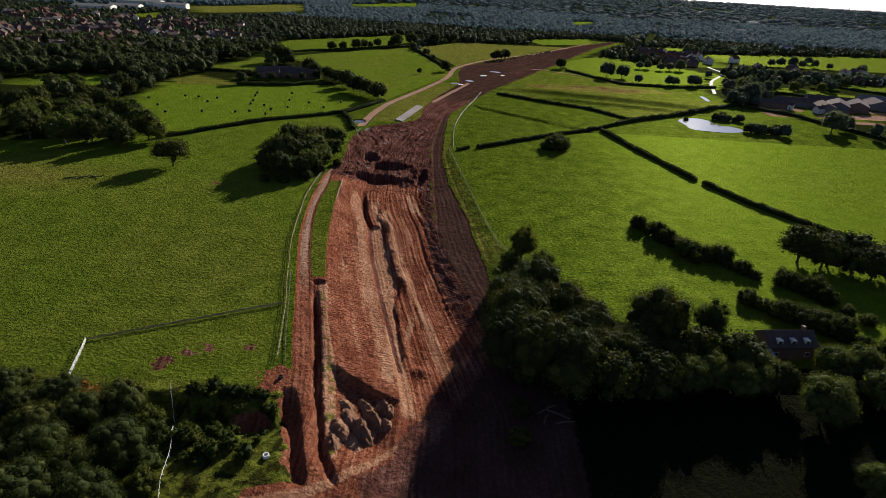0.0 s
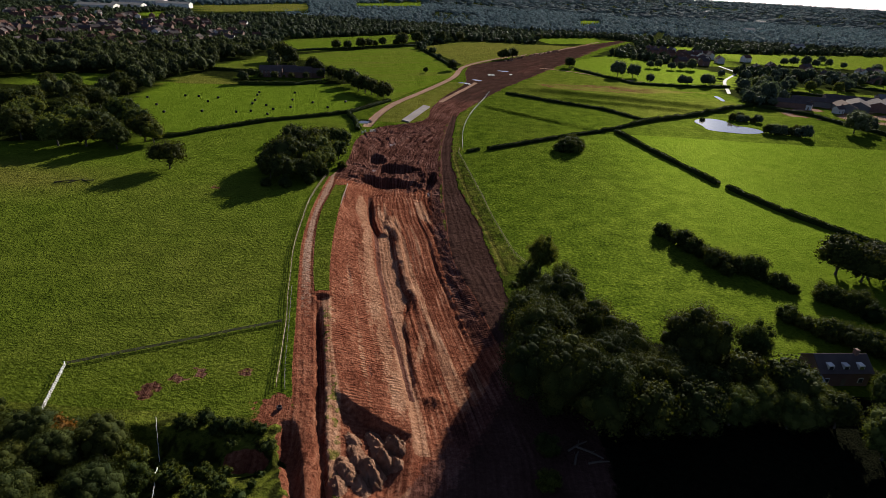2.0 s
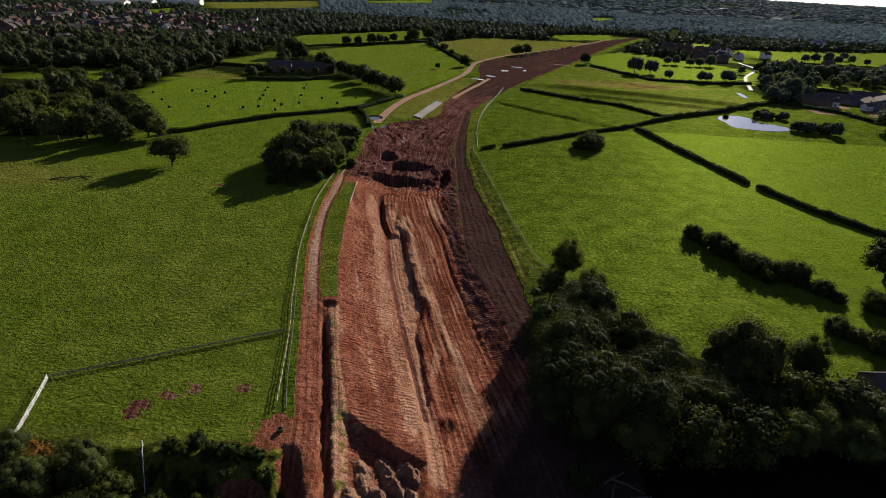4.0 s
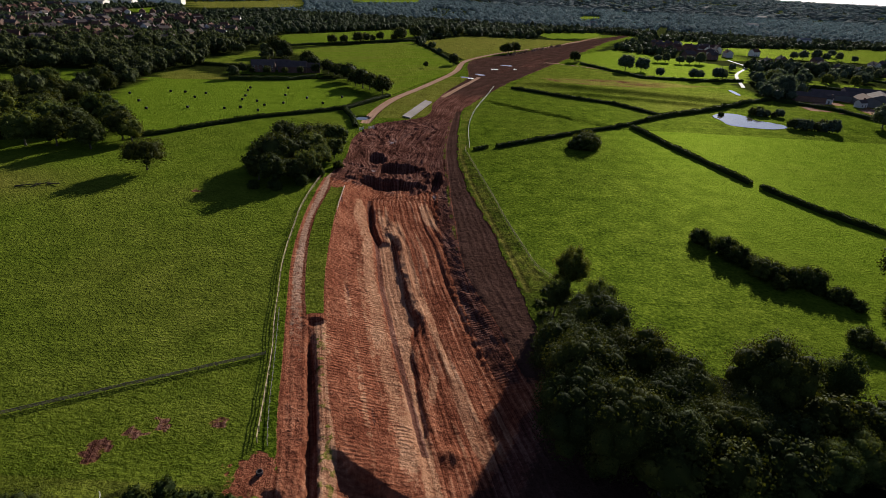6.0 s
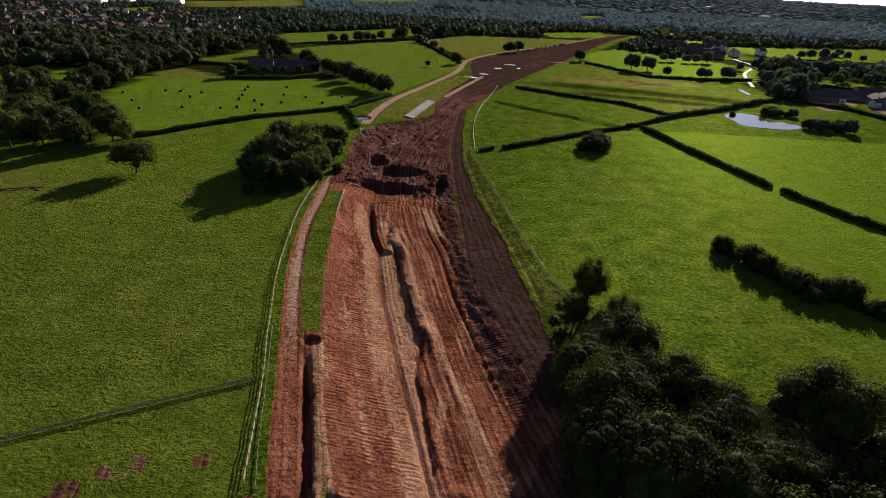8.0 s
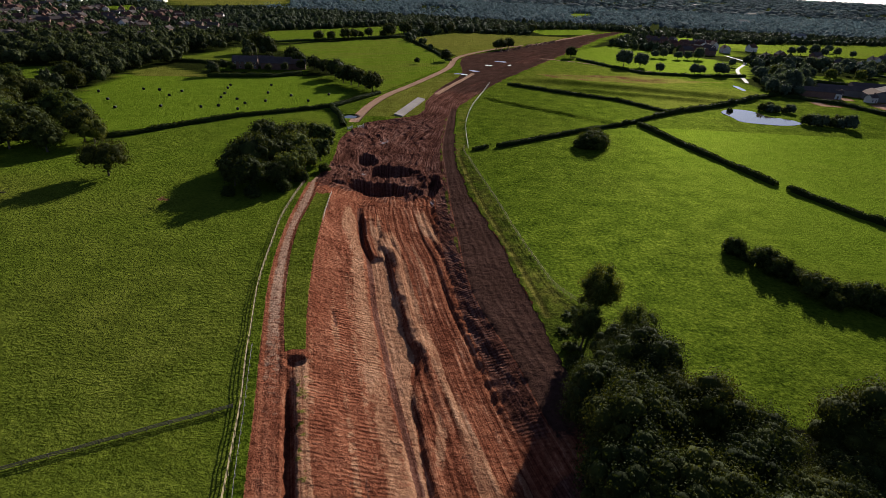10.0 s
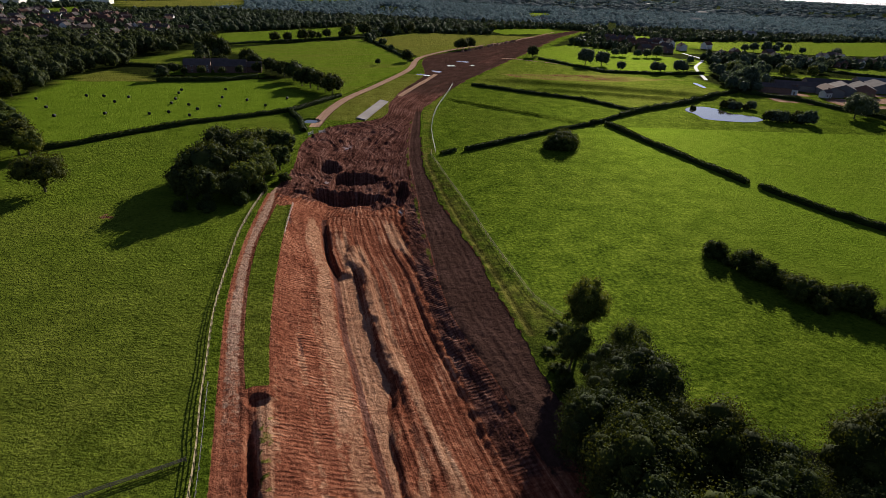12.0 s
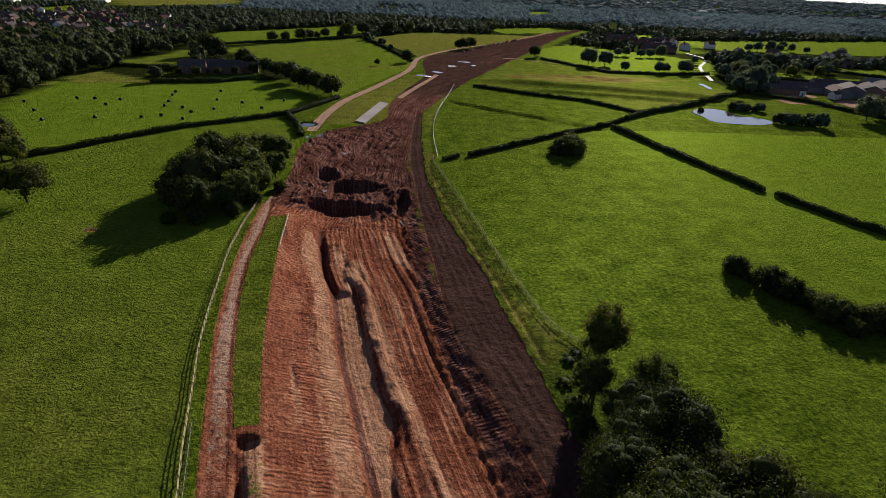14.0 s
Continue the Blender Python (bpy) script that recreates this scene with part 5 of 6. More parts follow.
# ---------------------------------------------------------------- fences
def fence_run(name, points, label, post_mat, rail_mat, gap=2.4, rails=(0.45, 0.8, 1.12), post_h=1.3, post_w=0.13, board=0.11):
    """Post-and-rail fence along a line: every post and rail is a part."""
    pts = np.array(points, float)
    seg = np.hypot(*np.diff(pts, axis=0).T)
    cum = np.concatenate([[0], np.cumsum(seg)])
    n = max(2, int(round(cum[-1] / gap)) + 1)
    s = np.linspace(0, cum[-1], n)
    px, py = np.interp(s, cum, pts[:, 0]), np.interp(s, cum, pts[:, 1])
    pz = height(px, py)
    root = empty(name, Matrix(), label, "fence")
    post = bpy.data.meshes.new("post")
    bm = one_block((post_w, post_w, post_h + 0.3), (0, 0, post_h / 2 - 0.15), 0.015)
    bm.to_mesh(post)
    bm.free()
    post.materials.append(post_mat)
    rail = bpy.data.meshes.new("rail")
    bm = one_block((1.0, 0.05, board), (0.5, 0, 0), 0.008)
    bm.to_mesh(rail)
    bm.free()
    rail.materials.append(rail_mat)
    rng = random.Random(name + str(n))
    for i in range(n):
        p = part("post", post, post_mat, root)
        p.matrix_basis = Matrix.Translation((px[i], py[i], pz[i])) @ pose(0, 0, 0, rng.uniform(-2, 2), rng.uniform(-2, 2), rng.uniform(0, 90))
        if i + 1 < n:
            d = Vector((px[i + 1] - px[i], py[i + 1] - py[i], pz[i + 1] - pz[i]))
            q = d.to_track_quat("X", "Z").to_matrix().to_4x4()
            side = (q @ Vector((0, 1, 0))) * (post_w * 0.62)
            for r in rails:
                o = part("rail", rail, rail_mat, root)
                o.matrix_basis = Matrix.Translation((px[i] + side.x, py[i] + side.y, pz[i] + r + rng.uniform(-0.02, 0.02))) @ q @ Matrix.Diagonal((d.length, 1, 1, 1))
    return root


def on_curve(fn, y0, y1, step=4.0):
    ys = np.linspace(y0, y1, max(2, int(abs(y1 - y0) / step)))
    return [(float(fn(v)), float(v)) for v in ys]


fence_run("post_and_rail_fence", on_curve(FENCE_L, 97.5, 229), "pale timber post-and-rail fence along a dirt track", WOOD, WOOD)
fence_run("post_and_rail_fence", on_curve(FENCE_R, 276, 154), "timber post-and-rail fence round a green field", WOOD, WOOD, rails=(0.5, 1.05))
# the cross fence shows its unlit side, so the shade is in its colour
fence_run("post_and_rail_fence", [(-76.5, 100.1), (-39.6, 119.8)], "timber fence across pasture, its shaded side put in as dark wood", WOOD_DARK, WOOD_DARK, gap=3.0, rails=(0.25, 0.48, 0.70), board=0.13, post_h=0.85, post_w=0.12)
fence_run("post_and_rail_fence", [(-76.6, 99.6), (-74.4, 93), (-71.6, 84)], "white-painted field fence by a thicket", PLASTIC, PLASTIC, gap=2.2)
fence_run("post_and_rail_fence", on_curve(HOARD_R, 276, 440, 8), "pale low fence along the works road", WOOD_PALE, WOOD_PALE, gap=4.0, rails=(0.4, 0.75, 1.1))
fence_run("wire_fence", [(-51.1, 85.2), (-47.8, 78.4), (-44.4, 70.5), (-43.2, 64.5), (-41.5, 60)], "old pale post fence winding down a bank", WOOD_PALE, WOOD_PALE, gap=2.0, rails=(0.9,), post_h=1.1, post_w=0.1)
fence_run("post_and_rail_fence", [(-42.4, 216), (-41.6, 203), (-40.9, 196)], "short pale stake fence at the edge of a grass strip", WOOD_PALE, WOOD_PALE, gap=2.2, rails=(0.6,), post_h=1.0, post_w=0.12)
fence_run("barrier", [(float(TRACK_L(v)) - 1.7, v) for v in np.linspace(97, 136, 12)], "low pale works barrier beside the dirt track", CONCRETE, CONCRETE, gap=2.0, rails=(0.35,), post_h=0.55, post_w=0.12)


# ---------------------------------------------------------------- water and paving
def pool(name, x, y, rx, ry, seed, mat, label, lift=0.06, turn=0.0, level=None):
    rng = np.random.RandomState(seed)
    n = 40
    a = np.linspace(0, math.tau, n, endpoint=False)
    rad = 1 + 0.22 * np.sin(2 * a + rng.uniform(0, 6)) + 0.14 * np.sin(3 * a + rng.uniform(0, 6)) + 0.08 * np.sin(7 * a + rng.uniform(0, 6))
    ux, uy = np.cos(a) * rad * rx, np.sin(a) * rad * ry
    vx, vy = x + ux * math.cos(turn) - uy * math.sin(turn), y + ux * math.sin(turn) + uy * math.cos(turn)
    z = level if level is not None else float(np.percentile(height(vx, vy), 45)) + lift
    bm = bmesh.new()
    ring = [bm.verts.new((px, py, z)) for px, py in zip(vx, vy)]
    low = [bm.verts.new((x + (px - x) * 1.05, y + (py - y) * 1.05, z - 0.8)) for px, py in zip(vx, vy)]
    bm.faces.new(ring)
    for i in range(n):
        bm.faces.new((low[i], low[(i + 1) % n], ring[(i + 1) % n], ring[i]))
    return tagged(part(name, bm, mat, None), label, "water", kind="structure")


def pond(points, label):
    """A pond with the given shore, its corners rounded off, and a steep bank below the water."""
    pts = [Vector(p) for p in points]
    for _ in range(3):
        pts = [q for a, b in zip(pts, pts[1:] + pts[:1]) for q in (a.lerp(b, 0.25), a.lerp(b, 0.75))]
    mid = sum(pts, Vector((0, 0))) / len(pts)
    z = float(np.percentile(height(np.array([p.x for p in pts]), np.array([p.y for p in pts])), 85)) + 0.08
    bm = bmesh.new()
    ring = [bm.verts.new((p.x, p.y, z)) for p in pts]
    low = [bm.verts.new((*(mid + (p - mid) * 1.04), z - 0.9)) for p in pts]
    bm.faces.new(ring)
    for k in range(len(pts)):
        bm.faces.new((low[k], low[(k + 1) % len(pts)], ring[(k + 1) % len(pts)], ring[k]))
    bmesh.ops.recalc_face_normals(bm, faces=bm.faces)
    return tagged(part("pond", bm, WATER, None), label, "water", kind="structure")


pond([(150, 378), (158, 388), (169, 391), (175, 383), (174, 372), (186, 367), (187, 356), (173, 349), (160, 351), (150, 354), (152, 366)], "bright field pond reflecting the sky")
pond([(204, 463), (208, 464), (210, 476), (211, 487), (207, 487), (206, 476)], "narrow flooded hollow in rough grass")
pool("pond", -54, 323.5, 4.0, 3.8, 4, WATER, "small round settling pond", level=-0.45)
for k, (x, y, rx, ry) in enumerate(((-36.7, 245.5, 1.5, 2.0), (-33.8, 288, 2.4, 4.4), (-10.8, 220.7, 1.0, 2.6), (2, 478, 4, 6), (14, 496, 5, 5), (40, 560, 5, 6))):
    pool("puddle", x, y, rx * 0.75, ry * 0.75, 20 + k, MUD_WATER, "pale muddy puddle in churned red clay", 0.02, 0.3 * k)


def lane():
    """Pale country lane through the village, a thin strip of worn tarmac."""
    ys = np.linspace(505, 715, 60)
    bm = bmesh.new()
    rows = []
    for y in ys:
        c = float(LANE(y))
        z = zat(c, y) + 0.12
        rows.append([bm.verts.new((c - 1.6, y, z)), bm.verts.new((c + 1.6, y, z)), bm.verts.new((c + 2.0, y, z - 0.6)), bm.verts.new((c - 2.0, y, z - 0.6))])
    for a, b in zip(rows, rows[1:]):
        for i, j in ((0, 1), (1, 2), (3, 0)):
            bm.faces.new((a[i], a[j], b[j], b[i]))
    bmesh.ops.recalc_face_normals(bm, faces=bm.faces)
    tagged(part("road", bm, TARMAC, None), "pale worn country lane between hedges", "road", kind="structure")


lane()


def slab():
    bm = bmesh.new()
    top = [bm.verts.new((x, y, 0.55)) for x, y in SLAB]
    low = [bm.verts.new((x, y, -0.8)) for x, y in SLAB]
    bm.faces.new(top)
    for i in range(4):
        bm.faces.new((low[i], low[(i + 1) % 4], top[(i + 1) % 4], top[i]))
    bmesh.ops.recalc_face_normals(bm, faces=bm.faces)
    tagged(part("concrete_slab", bm, CONCRETE, None), "long pale concrete slab beside the works", "slab")


slab()


# ---------------------------------------------------------------- loose things on the works
def heap(x, y, r, h, seed, turn):
    n = 46
    g = np.linspace(-1.25, 1.25, n)
    X, Y = np.meshgrid(g, g)
    q = np.hypot(X * (1 + 0.25 * (fnoise(X * 2, Y * 2, seed) - 0.5)), Y * 0.8)
    crest = np.clip(1 - np.abs(X * (1.1 + 0.5 * (fnoise(X, Y * 2, seed + 5) - 0.5)) + 0.25 * (fnoise(X, Y * 3, seed + 6) - 0.5)), 0, 1)
    z = h * (0.45 * np.clip(1 - q ** 1.4, 0, 1) + 0.6 * crest * np.clip(1 - q ** 2.2, 0, 1))
    z = z + h * (0.7 * (fnoise(X * 2.4, Y * 2.4, seed + 3, 4) - 0.5) + 0.4 * (fnoise(X * 6, Y * 6, seed + 8, 3) - 0.5)) * (q < 1.15) - 0.5 * sstep(0.95, 1.2, q)
    ca, sa = math.cos(turn), math.sin(turn)
    wx, wy = x + r * (X * ca - 1.5 * Y * sa), y + r * (X * sa + 1.5 * Y * ca)
    wz = height(wx.ravel(), wy.ravel()) * 0.4 + zat(x, y) * 0.6 + z.ravel()
    i = np.arange(n * n).reshape(n, n)
    f = np.stack([i[:-1, :-1], i[:-1, 1:], i[1:, 1:], i[1:, :-1]], -1).reshape(-1, 4)
    me = mesh_np("spoil_mound", np.stack([wx.ravel(), wy.ravel(), wz], 1), f, SPOIL, True)
    return tagged(new("spoil_mound", me), "tipped mound of loose pale brown spoil", "mound", "tipped spoil")


for k, (x, y, r, h) in enumerate(((-13.2, 80.6, 2.2, 2.3), (-11.4, 83.6, 2.1, 2.2), (-9.4, 86.4, 1.9, 2.0), (-17.2, 80.2, 1.9, 1.3), (-16.2, 83.8, 1.7, 1.2), (-13.4, 87.6, 1.7, 1.2), (-18.0, 76.8, 1.6, 1.0), (-9.0, 82.4, 1.5, 1.1), (-14.2, 77.2, 1.6, 0.9), (-17.4, 87.4, 1.3, 0.8))):
    heap(x, y, r, h, 70 + k, 0.5 + 0.2 * math.sin(k * 3))


# small dark heaps in a row along the far haul road
for k in range(16):
    y = 640 + 9.0 * k
    heap(float(WORK_L(y)) + 6 + 2 * math.sin(k * 2.3), y, 1.6 + 0.3 * math.sin(k), 1.9, 90 + k, 0.3 * k)


def tarpaulin(x, y, w, d, a, seed):
    """Weighted sheet with raised folds and a curled hem."""
    n = 12
    g = np.linspace(-0.5, 0.5, n)
    X, Y = np.meshgrid(g, g)
    z = 0.25 + 0.5 * fnoise(X * 4, Y * 4, seed) - 1.2 * np.maximum(np.abs(X), np.abs(Y)) ** 3
    ca, sa = math.cos(a), math.sin(a)
    wx, wy = x + w * X * ca - d * Y * sa, y + w * X * sa + d * Y * ca
    v = np.stack([wx.ravel(), wy.ravel(), height(wx.ravel(), wy.ravel()) + z.ravel()], 1)
    i = np.arange(n * n).reshape(n, n)
    f = np.stack([i[:-1, :-1], i[:-1, 1:], i[1:, 1:], i[1:, :-1]], -1).reshape(-1, 4)
    tagged(new("tarpaulin", mesh_np("tarpaulin", v, f, PLASTIC)), "white sheet spread over stacked material", "tarpaulin", "sheets on the works")


for k, (x, y, w, d, a) in enumerate(((27, 529, 6, 4.5, 0.2), (45, 537, 3.5, 3, 0.5), (6, 472, 4.5, 4, 0.4))):
    tarpaulin(x, y, w, d, a, 60 + k)


def round_bale():
    """Wrapped round bale lying on its side, with film ridges and a dished end."""
    bm = bmesh.new()
    prof = [(0.0, 0.57), (0.30, 0.58), (0.56, 0.60), (0.66, 0.55), (0.69, 0.40), (0.70, 0.2), (0.71, 0.0), (0.70, -0.2), (0.69, -0.40), (0.66, -0.55), (0.56, -0.60), (0.30, -0.58), (0.0, -0.57)]
    n = 18
    rings = []
    for r, yy in prof:
        rings.append([bm.verts.new((math.cos(k * math.tau / n) * r, yy, 0.66 + math.sin(k * math.tau / n) * r)) for k in range(n)])
    for a, b in zip(rings, rings[1:]):
        for k in range(n):
            if a[k].co != b[k].co:
                bm.faces.new((a[k], a[(k + 1) % n], b[(k + 1) % n], b[k]))
    bmesh.ops.remove_doubles(bm, verts=bm.verts, dist=0.001)
    bmesh.ops.recalc_face_normals(bm, faces=bm.faces)
    ob = part("bale", bm, WRAP, None)
    return tagged(ob, "black plastic-wrapped round bale lying on mown grass", "bale", "bales on the mown field")


bale = round_bale()
BALES = [(-188, 349), (-174, 332), (-162, 316), (-170, 360), (-162, 361), (-151, 348), (-150, 361), (-144, 323), (-126, 326), (-119, 330), (-133, 387), (-131, 377), (-127, 361), (-125, 350),
         (-116, 348), (-109, 339), (-108, 325), (-101, 347), (-106, 369), (-111, 393), (-104, 314), (-80, 352), (-73, 372), (-92, 364)]
for k, (x, y) in enumerate(BALES):
    copy_thing(bale, Matrix.Translation((x, y, zat(x, y) - 0.03)) @ Matrix.Rotation(0.4 + 0.6 * math.sin(k * 5.1), 4, "Z") @ Matrix.Scale(0.95, 4))
bpy.data.objects.remove(bale)


def ring_feeder(name, x, y, r, label, category, mat):
    """A short upright ring with a thick rim and a sunken middle."""
    bm = bmesh.new()
    n = 24
    prof = [(r, -0.3), (r, 0.48), (r * 0.92, 0.56), (r * 0.7, 0.56), (r * 0.62, 0.48), (r * 0.62, 0.20), (0.01, 0.17)]
    rings = [[bm.verts.new((math.cos(k * math.tau / n) * q, math.sin(k * math.tau / n) * q, z)) for k in range(n)] for q, z in prof]
    for a, b in zip(rings, rings[1:]):
        for k in range(n):
            bm.faces.new((a[k], a[(k + 1) % n], b[(k + 1) % n], b[k]))
    ob = part(name, bm, mat, None)
    ob.matrix_basis = Matrix.Translation((x, y, zat(x, y)))
    return tagged(ob, label, category)


ring_feeder("water_trough", -28.2, 70.7, 0.58, "round white water trough on rough grass", "trough", PLASTIC)
ring_feeder("manhole_ring", -31.7, 91.6, 0.52, "dark manhole ring set in bare clay", "manhole", SLATE)

for k, (x, y, l, a) in enumerate(((22.5, 87, 4.5, 0.6), (24.3, 85.5, 5.0, -0.5), (21.8, 84.2, 3.2, 1.2), (25.5, 83.4, 3.8, 0.2))):
    bm = bmesh.new()
    tube(bm, (-l / 2, 0, 0), (0, 0.15, 0.05), 0.2, 0.18, 8)
    tube(bm, (0, 0.15, 0.05), (l / 2, 0, 0), 0.18, 0.12, 8)
    tube(bm, (0.2, 0.15, 0.05), (0.9, 0.7, 0.4), 0.08, 0.04, 6)
    ob = part("log", bm, BARK, None)
    ob.matrix_basis = Matrix.Translation((x, y, zat(x, y) + 0.16)) @ Matrix.Rotation(a, 4, "Z")
    tagged(ob, "felled grey log lying on shaded clay", "log", "felled logs")


def fallen_limb(x, y, l, a):
    """A bare limb on the ground; every branch of it is a part."""
    root = empty("fallen_limb", Matrix.Translation((x, y, zat(x, y))) @ Matrix.Rotation(a, 4, "Z"), "bare fallen tree limb lying in the pasture", "dead wood", "fallen limbs")
    for name, p, q, r0, r1 in (("stem", (-l / 2, 0, 0.1), (0, 0.3, 0.35), 0.22, 0.16), ("stem", (0, 0.3, 0.35), (l / 2, 0.1, 0.6), 0.16, 0.06)):
        bm = bmesh.new()
        tube(bm, p, q, r0, r1, 8)
        part(name, bm, BARK, root)
    for k in range(9):
        t = -0.35 + 0.09 * k
        bm = bmesh.new()
        tube(bm, (t * l, 0.2, 0.3), (t * l + 0.5 + 0.1 * k, (1.2 if k % 2 else -1.1), 0.7 + 0.12 * k), 0.07, 0.02, 5)
        part("branch", bm, BARK, root)


fallen_limb(-142, 200.5, 7, 0.3)
fallen_limb(-138.5, 202, 6, 0.7)
fallen_limb(-135, 203, 5, -0.2)


def field_gate(x, y, a):
    """Five-barred gate between two stout posts."""
    root = empty("field_gate", Matrix.Translation((x, y, zat(x, y))) @ Matrix.Rotation(a, 4, "Z"), "pale timber five-bar gate by a settling pond", "gate")
    for px in (-1.9, 1.9):
        part("post", one_block((0.25, 0.25, 2.0), (px, 0, 0.6), 0.02), WOOD_PALE, root)
    for k in range(5):
        part("bar", one_block((3.5, 0.07, 0.11), (0, 0, 0.25 + 0.24 * k), 0.01), WOOD_PALE, root)
    part("brace", one_block((3.4, 0.06, 0.10), (0, 0.05, 0.72), 0.01, Matrix.Rotation(-0.28, 4, "Y")), WOOD_PALE, root)


field_gate(-49.5, 298, 1.2)
field_gate(-45.5, 303, 1.0)

# ---------------------------------------------------------------- buildings
def house(name, m, size, wall_mat, roof_mat, label, category="house", floors=2, chimney=True, group="", overhang=0.35, roof_h=None, door=True):
    """Gabled building: walls, two roof slopes, windows with panes, door and chimney."""
    w, d, h = size
    rh = roof_h or d * 0.36
    root = empty(name, m, label, category, group)
    bm = bmesh.new()
    v = [bm.verts.new(p) for p in ((-w / 2, -d / 2, -0.6), (w / 2, -d / 2, -0.6), (w / 2, d / 2, -0.6), (-w / 2, d / 2, -0.6), (-w / 2, -d / 2, h), (w / 2, -d / 2, h), (w / 2, d / 2, h), (-w / 2, d / 2, h), (-w / 2, 0, h + rh), (w / 2, 0, h + rh))]
    for f in ((0, 1, 5, 4), (2, 3, 7, 6), (1, 2, 6, 9, 5), (3, 0, 4, 8, 7), (3, 2, 1, 0)):
        bm.faces.new([v[i] for i in f])
    part("wall", bm, wall_mat, root)
    ln = math.hypot(d / 2 + overhang, rh * (d / 2 + overhang) / (d / 2))
    ang = math.atan2(rh, d / 2)
    for sgn in (-1, 1):
        bm = one_block((w + 2 * overhang, ln, 0.16), (0, 0, 0), 0.03)
        t = Matrix.Translation((0, sgn * (d / 2 + overhang) / 2, h + rh - (d / 2 + overhang) / 2 * rh / (d / 2) + 0.09)) @ Matrix.Rotation(-sgn * ang, 4, "X")
        bmesh.ops.transform(bm, matrix=t, verts=bm.verts)
        part("roof", bm, roof_mat, root)
    if chimney:
        part("chimney", block(one_block((0.7, 0.9, 1.9), (w * 0.3, 0, h + rh + 0.3), 0.03), (0.85, 1.05, 0.15), (w * 0.3, 0, h + rh + 1.1)), BRICK, root)
    if floors:
        n = max(2, int(w / 3))
        for fl in range(floors):
            z = 1.5 + fl * 2.6
            if z + 0.7 > h:
                continue
            for k in range(n):
                for sgn in (-1, 1):
                    x = (k + 0.5) / n * w - w / 2
                    if door and fl == 0 and k == n // 2 and sgn < 0:
                        part("door", one_block((1.0, 0.12, 2.05), (x, sgn * (d / 2 + 0.03), 1.02), 0.02), WOOD_DARK, root)
                        continue
                    fr = part("window", one_block((1.15, 0.10, 1.25), (x, sgn * (d / 2 + 0.02), z), 0.02), PLASTIC, root)
                    part("pane", one_block((0.95, 0.10, 1.05), (x, sgn * (d / 2 + 0.05), z)), WINDOW, fr)
    return root


def at(x, y, deg):
    return Matrix.Translation((x, y, zat(x, y))) @ Matrix.Rotation(radians(deg), 4, "Z")


# cottage in the wood
cottage = house("cottage", at(82, 112.5, 6), (11.5, 6.5, 3.6), BRICK, SLATE, "brick cottage with a dark slate roof among trees", "house")
for px in (-3.4, 0.0, 3.4):
    dormer = part("dormer", one_block((1.3, 1.5, 1.4), (px, -2.1, 4.3), 0.05), RENDERED, cottage, "white-framed roof dormer")
    part("pane", one_block((0.9, 0.08, 0.8), (px, -2.86, 4.35)), WINDOW, dormer)
house("lean_to", at(74.8, 109.2, 6), (3.6, 5.0, 2.2), BRICK, TARP, "small outbuilding with a pale blue sheet roof", "shed", floors=0, chimney=False, roof_h=1.0)

# farmstead behind the bale field
house("farmhouse", at(-146, 455, 12), (16, 9, 5.0), BRICK, SLATE, "long brick farmhouse with a dark slate roof", "house")
house("barn", at(-126, 460, 8), (20, 10, 4.2), BRICK, SLATE, "low brick barn with a dark roof", "barn", floors=0, chimney=False)
house("barn", at(-112, 464, 12), (10, 8, 3.8), BRICK, SLATE, "small brick barn with a dark roof", "barn", floors=0, chimney=False)
house("barn", at(-138, 470, 12), (14, 8, 4.0), SHEET, SLATE, "grey-clad farm shed with a dark roof", "barn", floors=0, chimney=False)

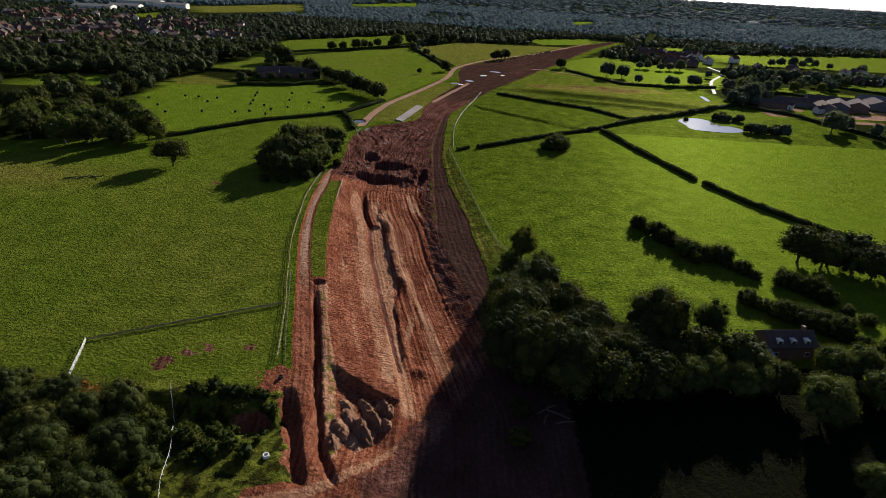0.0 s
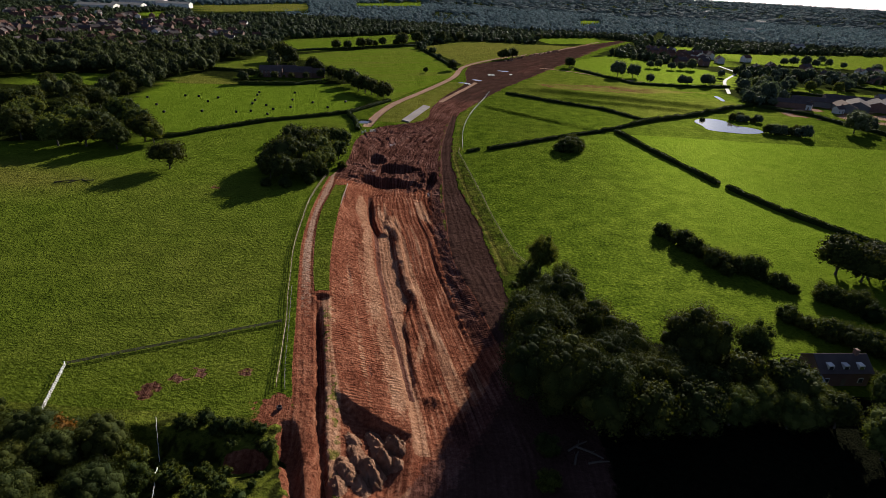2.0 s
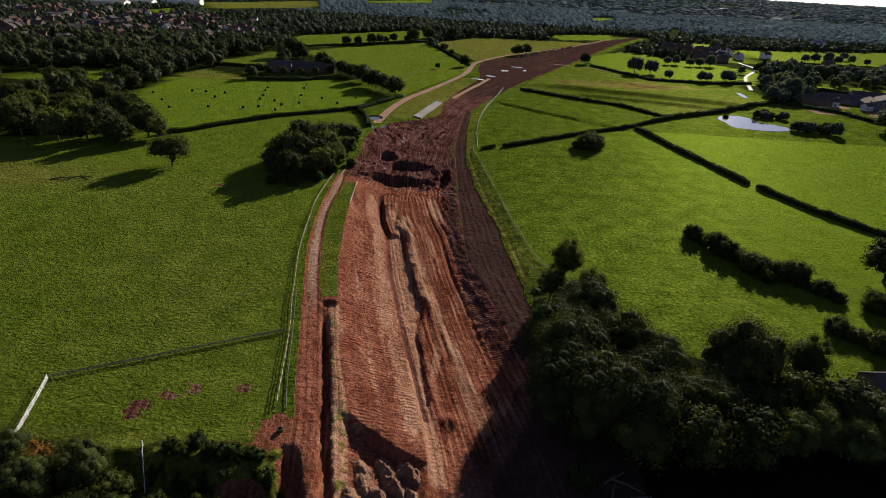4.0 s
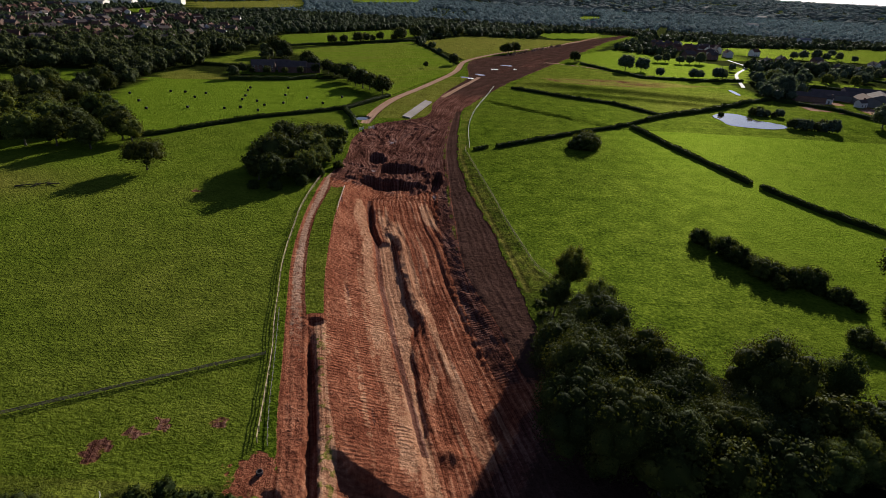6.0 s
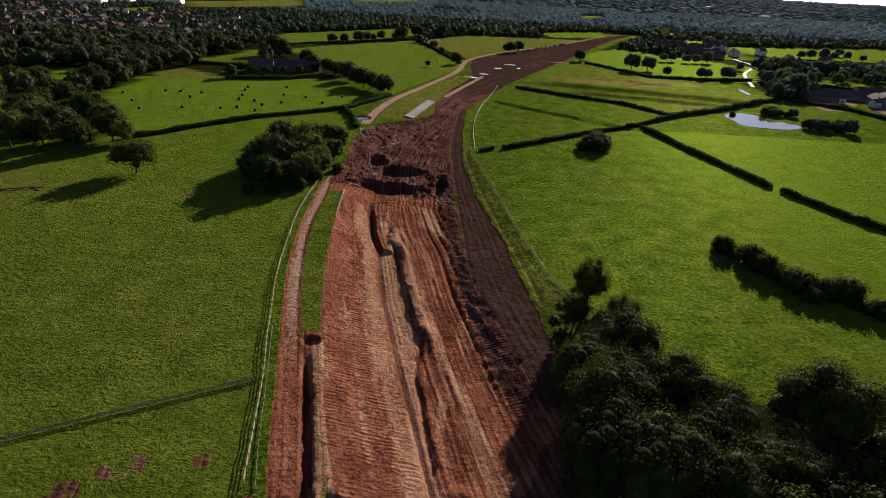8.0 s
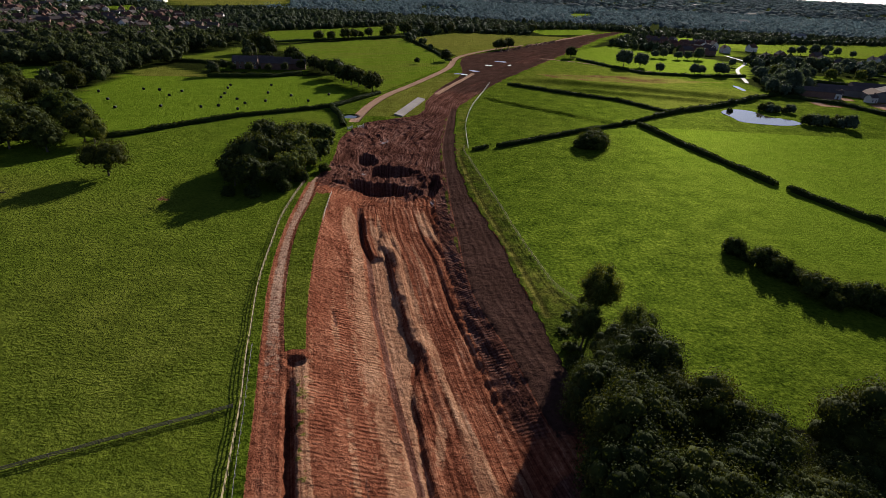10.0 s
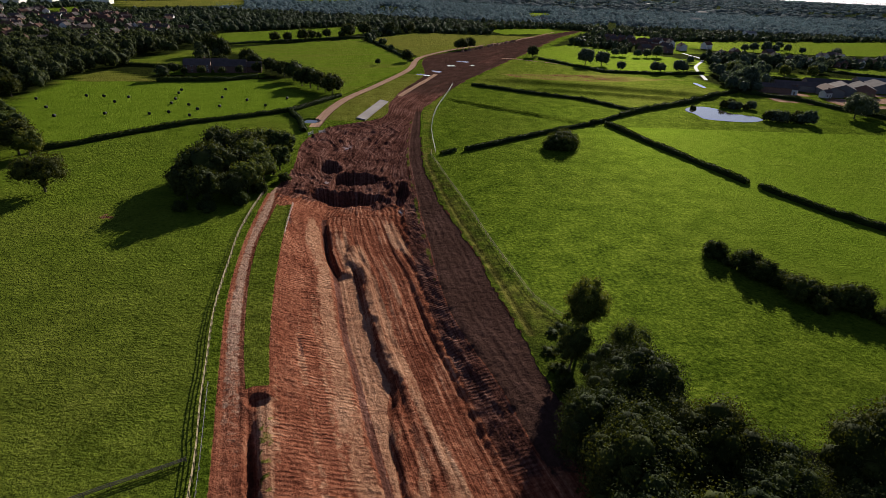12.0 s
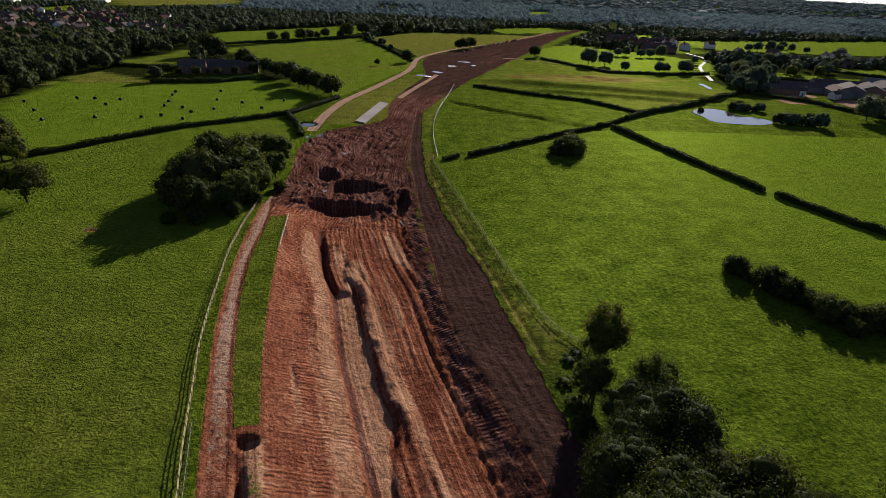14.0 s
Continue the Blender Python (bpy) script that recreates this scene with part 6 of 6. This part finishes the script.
# farmyard on the right
for x, y, a, w, d, h, wall, roof in ((252, 455, -15, 20, 11, 4.0, BRICK, SLATE), (280, 470, -15, 34, 12, 4.0, SHEET, SLATE), (292, 453, 72, 20, 13, 4.2, SHEET, ROOF_RED), (308, 462, 60, 26, 15, 4.6, SHEET, SHEET_PALE), (326, 466, 60, 26, 15, 4.6, BRICK, SHEET_PALE),
                                     (318, 485, -15, 40, 12, 4.5, SHEET, SLATE), (350, 478, 72, 24, 16, 4.6, SHEET, SHEET_PALE), (362, 500, -15, 24, 14, 4.5, SHEET, SHEET)):
    house("farm_shed", at(x, y, a), (w, d, h), wall, roof, "long farm shed with a corrugated roof", "barn", floors=0, chimney=False, group="farmyard sheds", roof_h=d * 0.2)
for x, y, a in ((262, 449, -40), (281, 441, 20)):
    house("farmhouse", at(x, y, a), (6.5, 5, 3.6), RENDERED, SLATE, "white rendered farmhouse with a grey roof", "house")

# village beyond the road
rng = random.Random(5)
for k in range(22):
    x, y = rng.uniform(258, 372), rng.uniform(705, 850)
    house("house", at(x, y, rng.choice((0, 20, 90, 110))), (rng.uniform(9, 15), rng.uniform(7, 9), 5.2), BRICK if k % 3 else RENDERED, SLATE if k % 2 else ROOF_RED, "village house with a pitched roof", "house", group="village houses", floors=1)
for k in range(14):
    x, y = rng.uniform(330, 540), rng.uniform(630, 720)
    house("house", at(x, y, rng.choice((0, 20, 90, 110))), (rng.uniform(9, 14), rng.uniform(7, 9), 5.2), BRICK if k % 3 else RENDERED, SLATE, "house half hidden in trees", "house", group="houses among trees", floors=1)

# housing estate far on the left
proto = [house("house", Matrix.Translation((0, 0, -500)), (9.5 + k, 7.5, 5.2), (BRICK, RENDERED, BRICK)[k], (ROOF_RED, SLATE, SLATE)[k], "brick estate house with a tiled roof", "house", group="estate houses", floors=1) for k in range(3)]
count = 0
while count < 200:
    x, y = rng.uniform(-640, -240), rng.uniform(490, 960)
    if bool(inside(ESTATE, np.array([x]), np.array([y]))[0]):
        copy_thing(proto[(0, 2, 0, 1, 2, 0, 2)[count % 7]], at(x, y, rng.choice((0, 25, 60, 90, 115))))
        count += 1
discard(*proto)

# large sheds on the horizon
for x, y, w, d in ((-610, 1010, 60, 30), (-590, 1070, 50, 30), (-640, 1220, 80, 40), (-560, 1180, 60, 30), (1009, 2092, 34, 20), (562, 1023, 20, 12), (1072, 2701, 40, 24), (700, 1500, 26, 16), (250, 1180, 14, 8)):
    house("warehouse", at(x, y, 10), (w, d, 8), RENDERED, SHEET, "large pale warehouse far off", "warehouse", floors=0, chimney=False, roof_h=3.0, group="far warehouses")
discard(LONE, *OAKS, *ASHES, *BUSHES, *MIDS, *FARS, *BELT, *BROAD, *SCRUB, RUST)
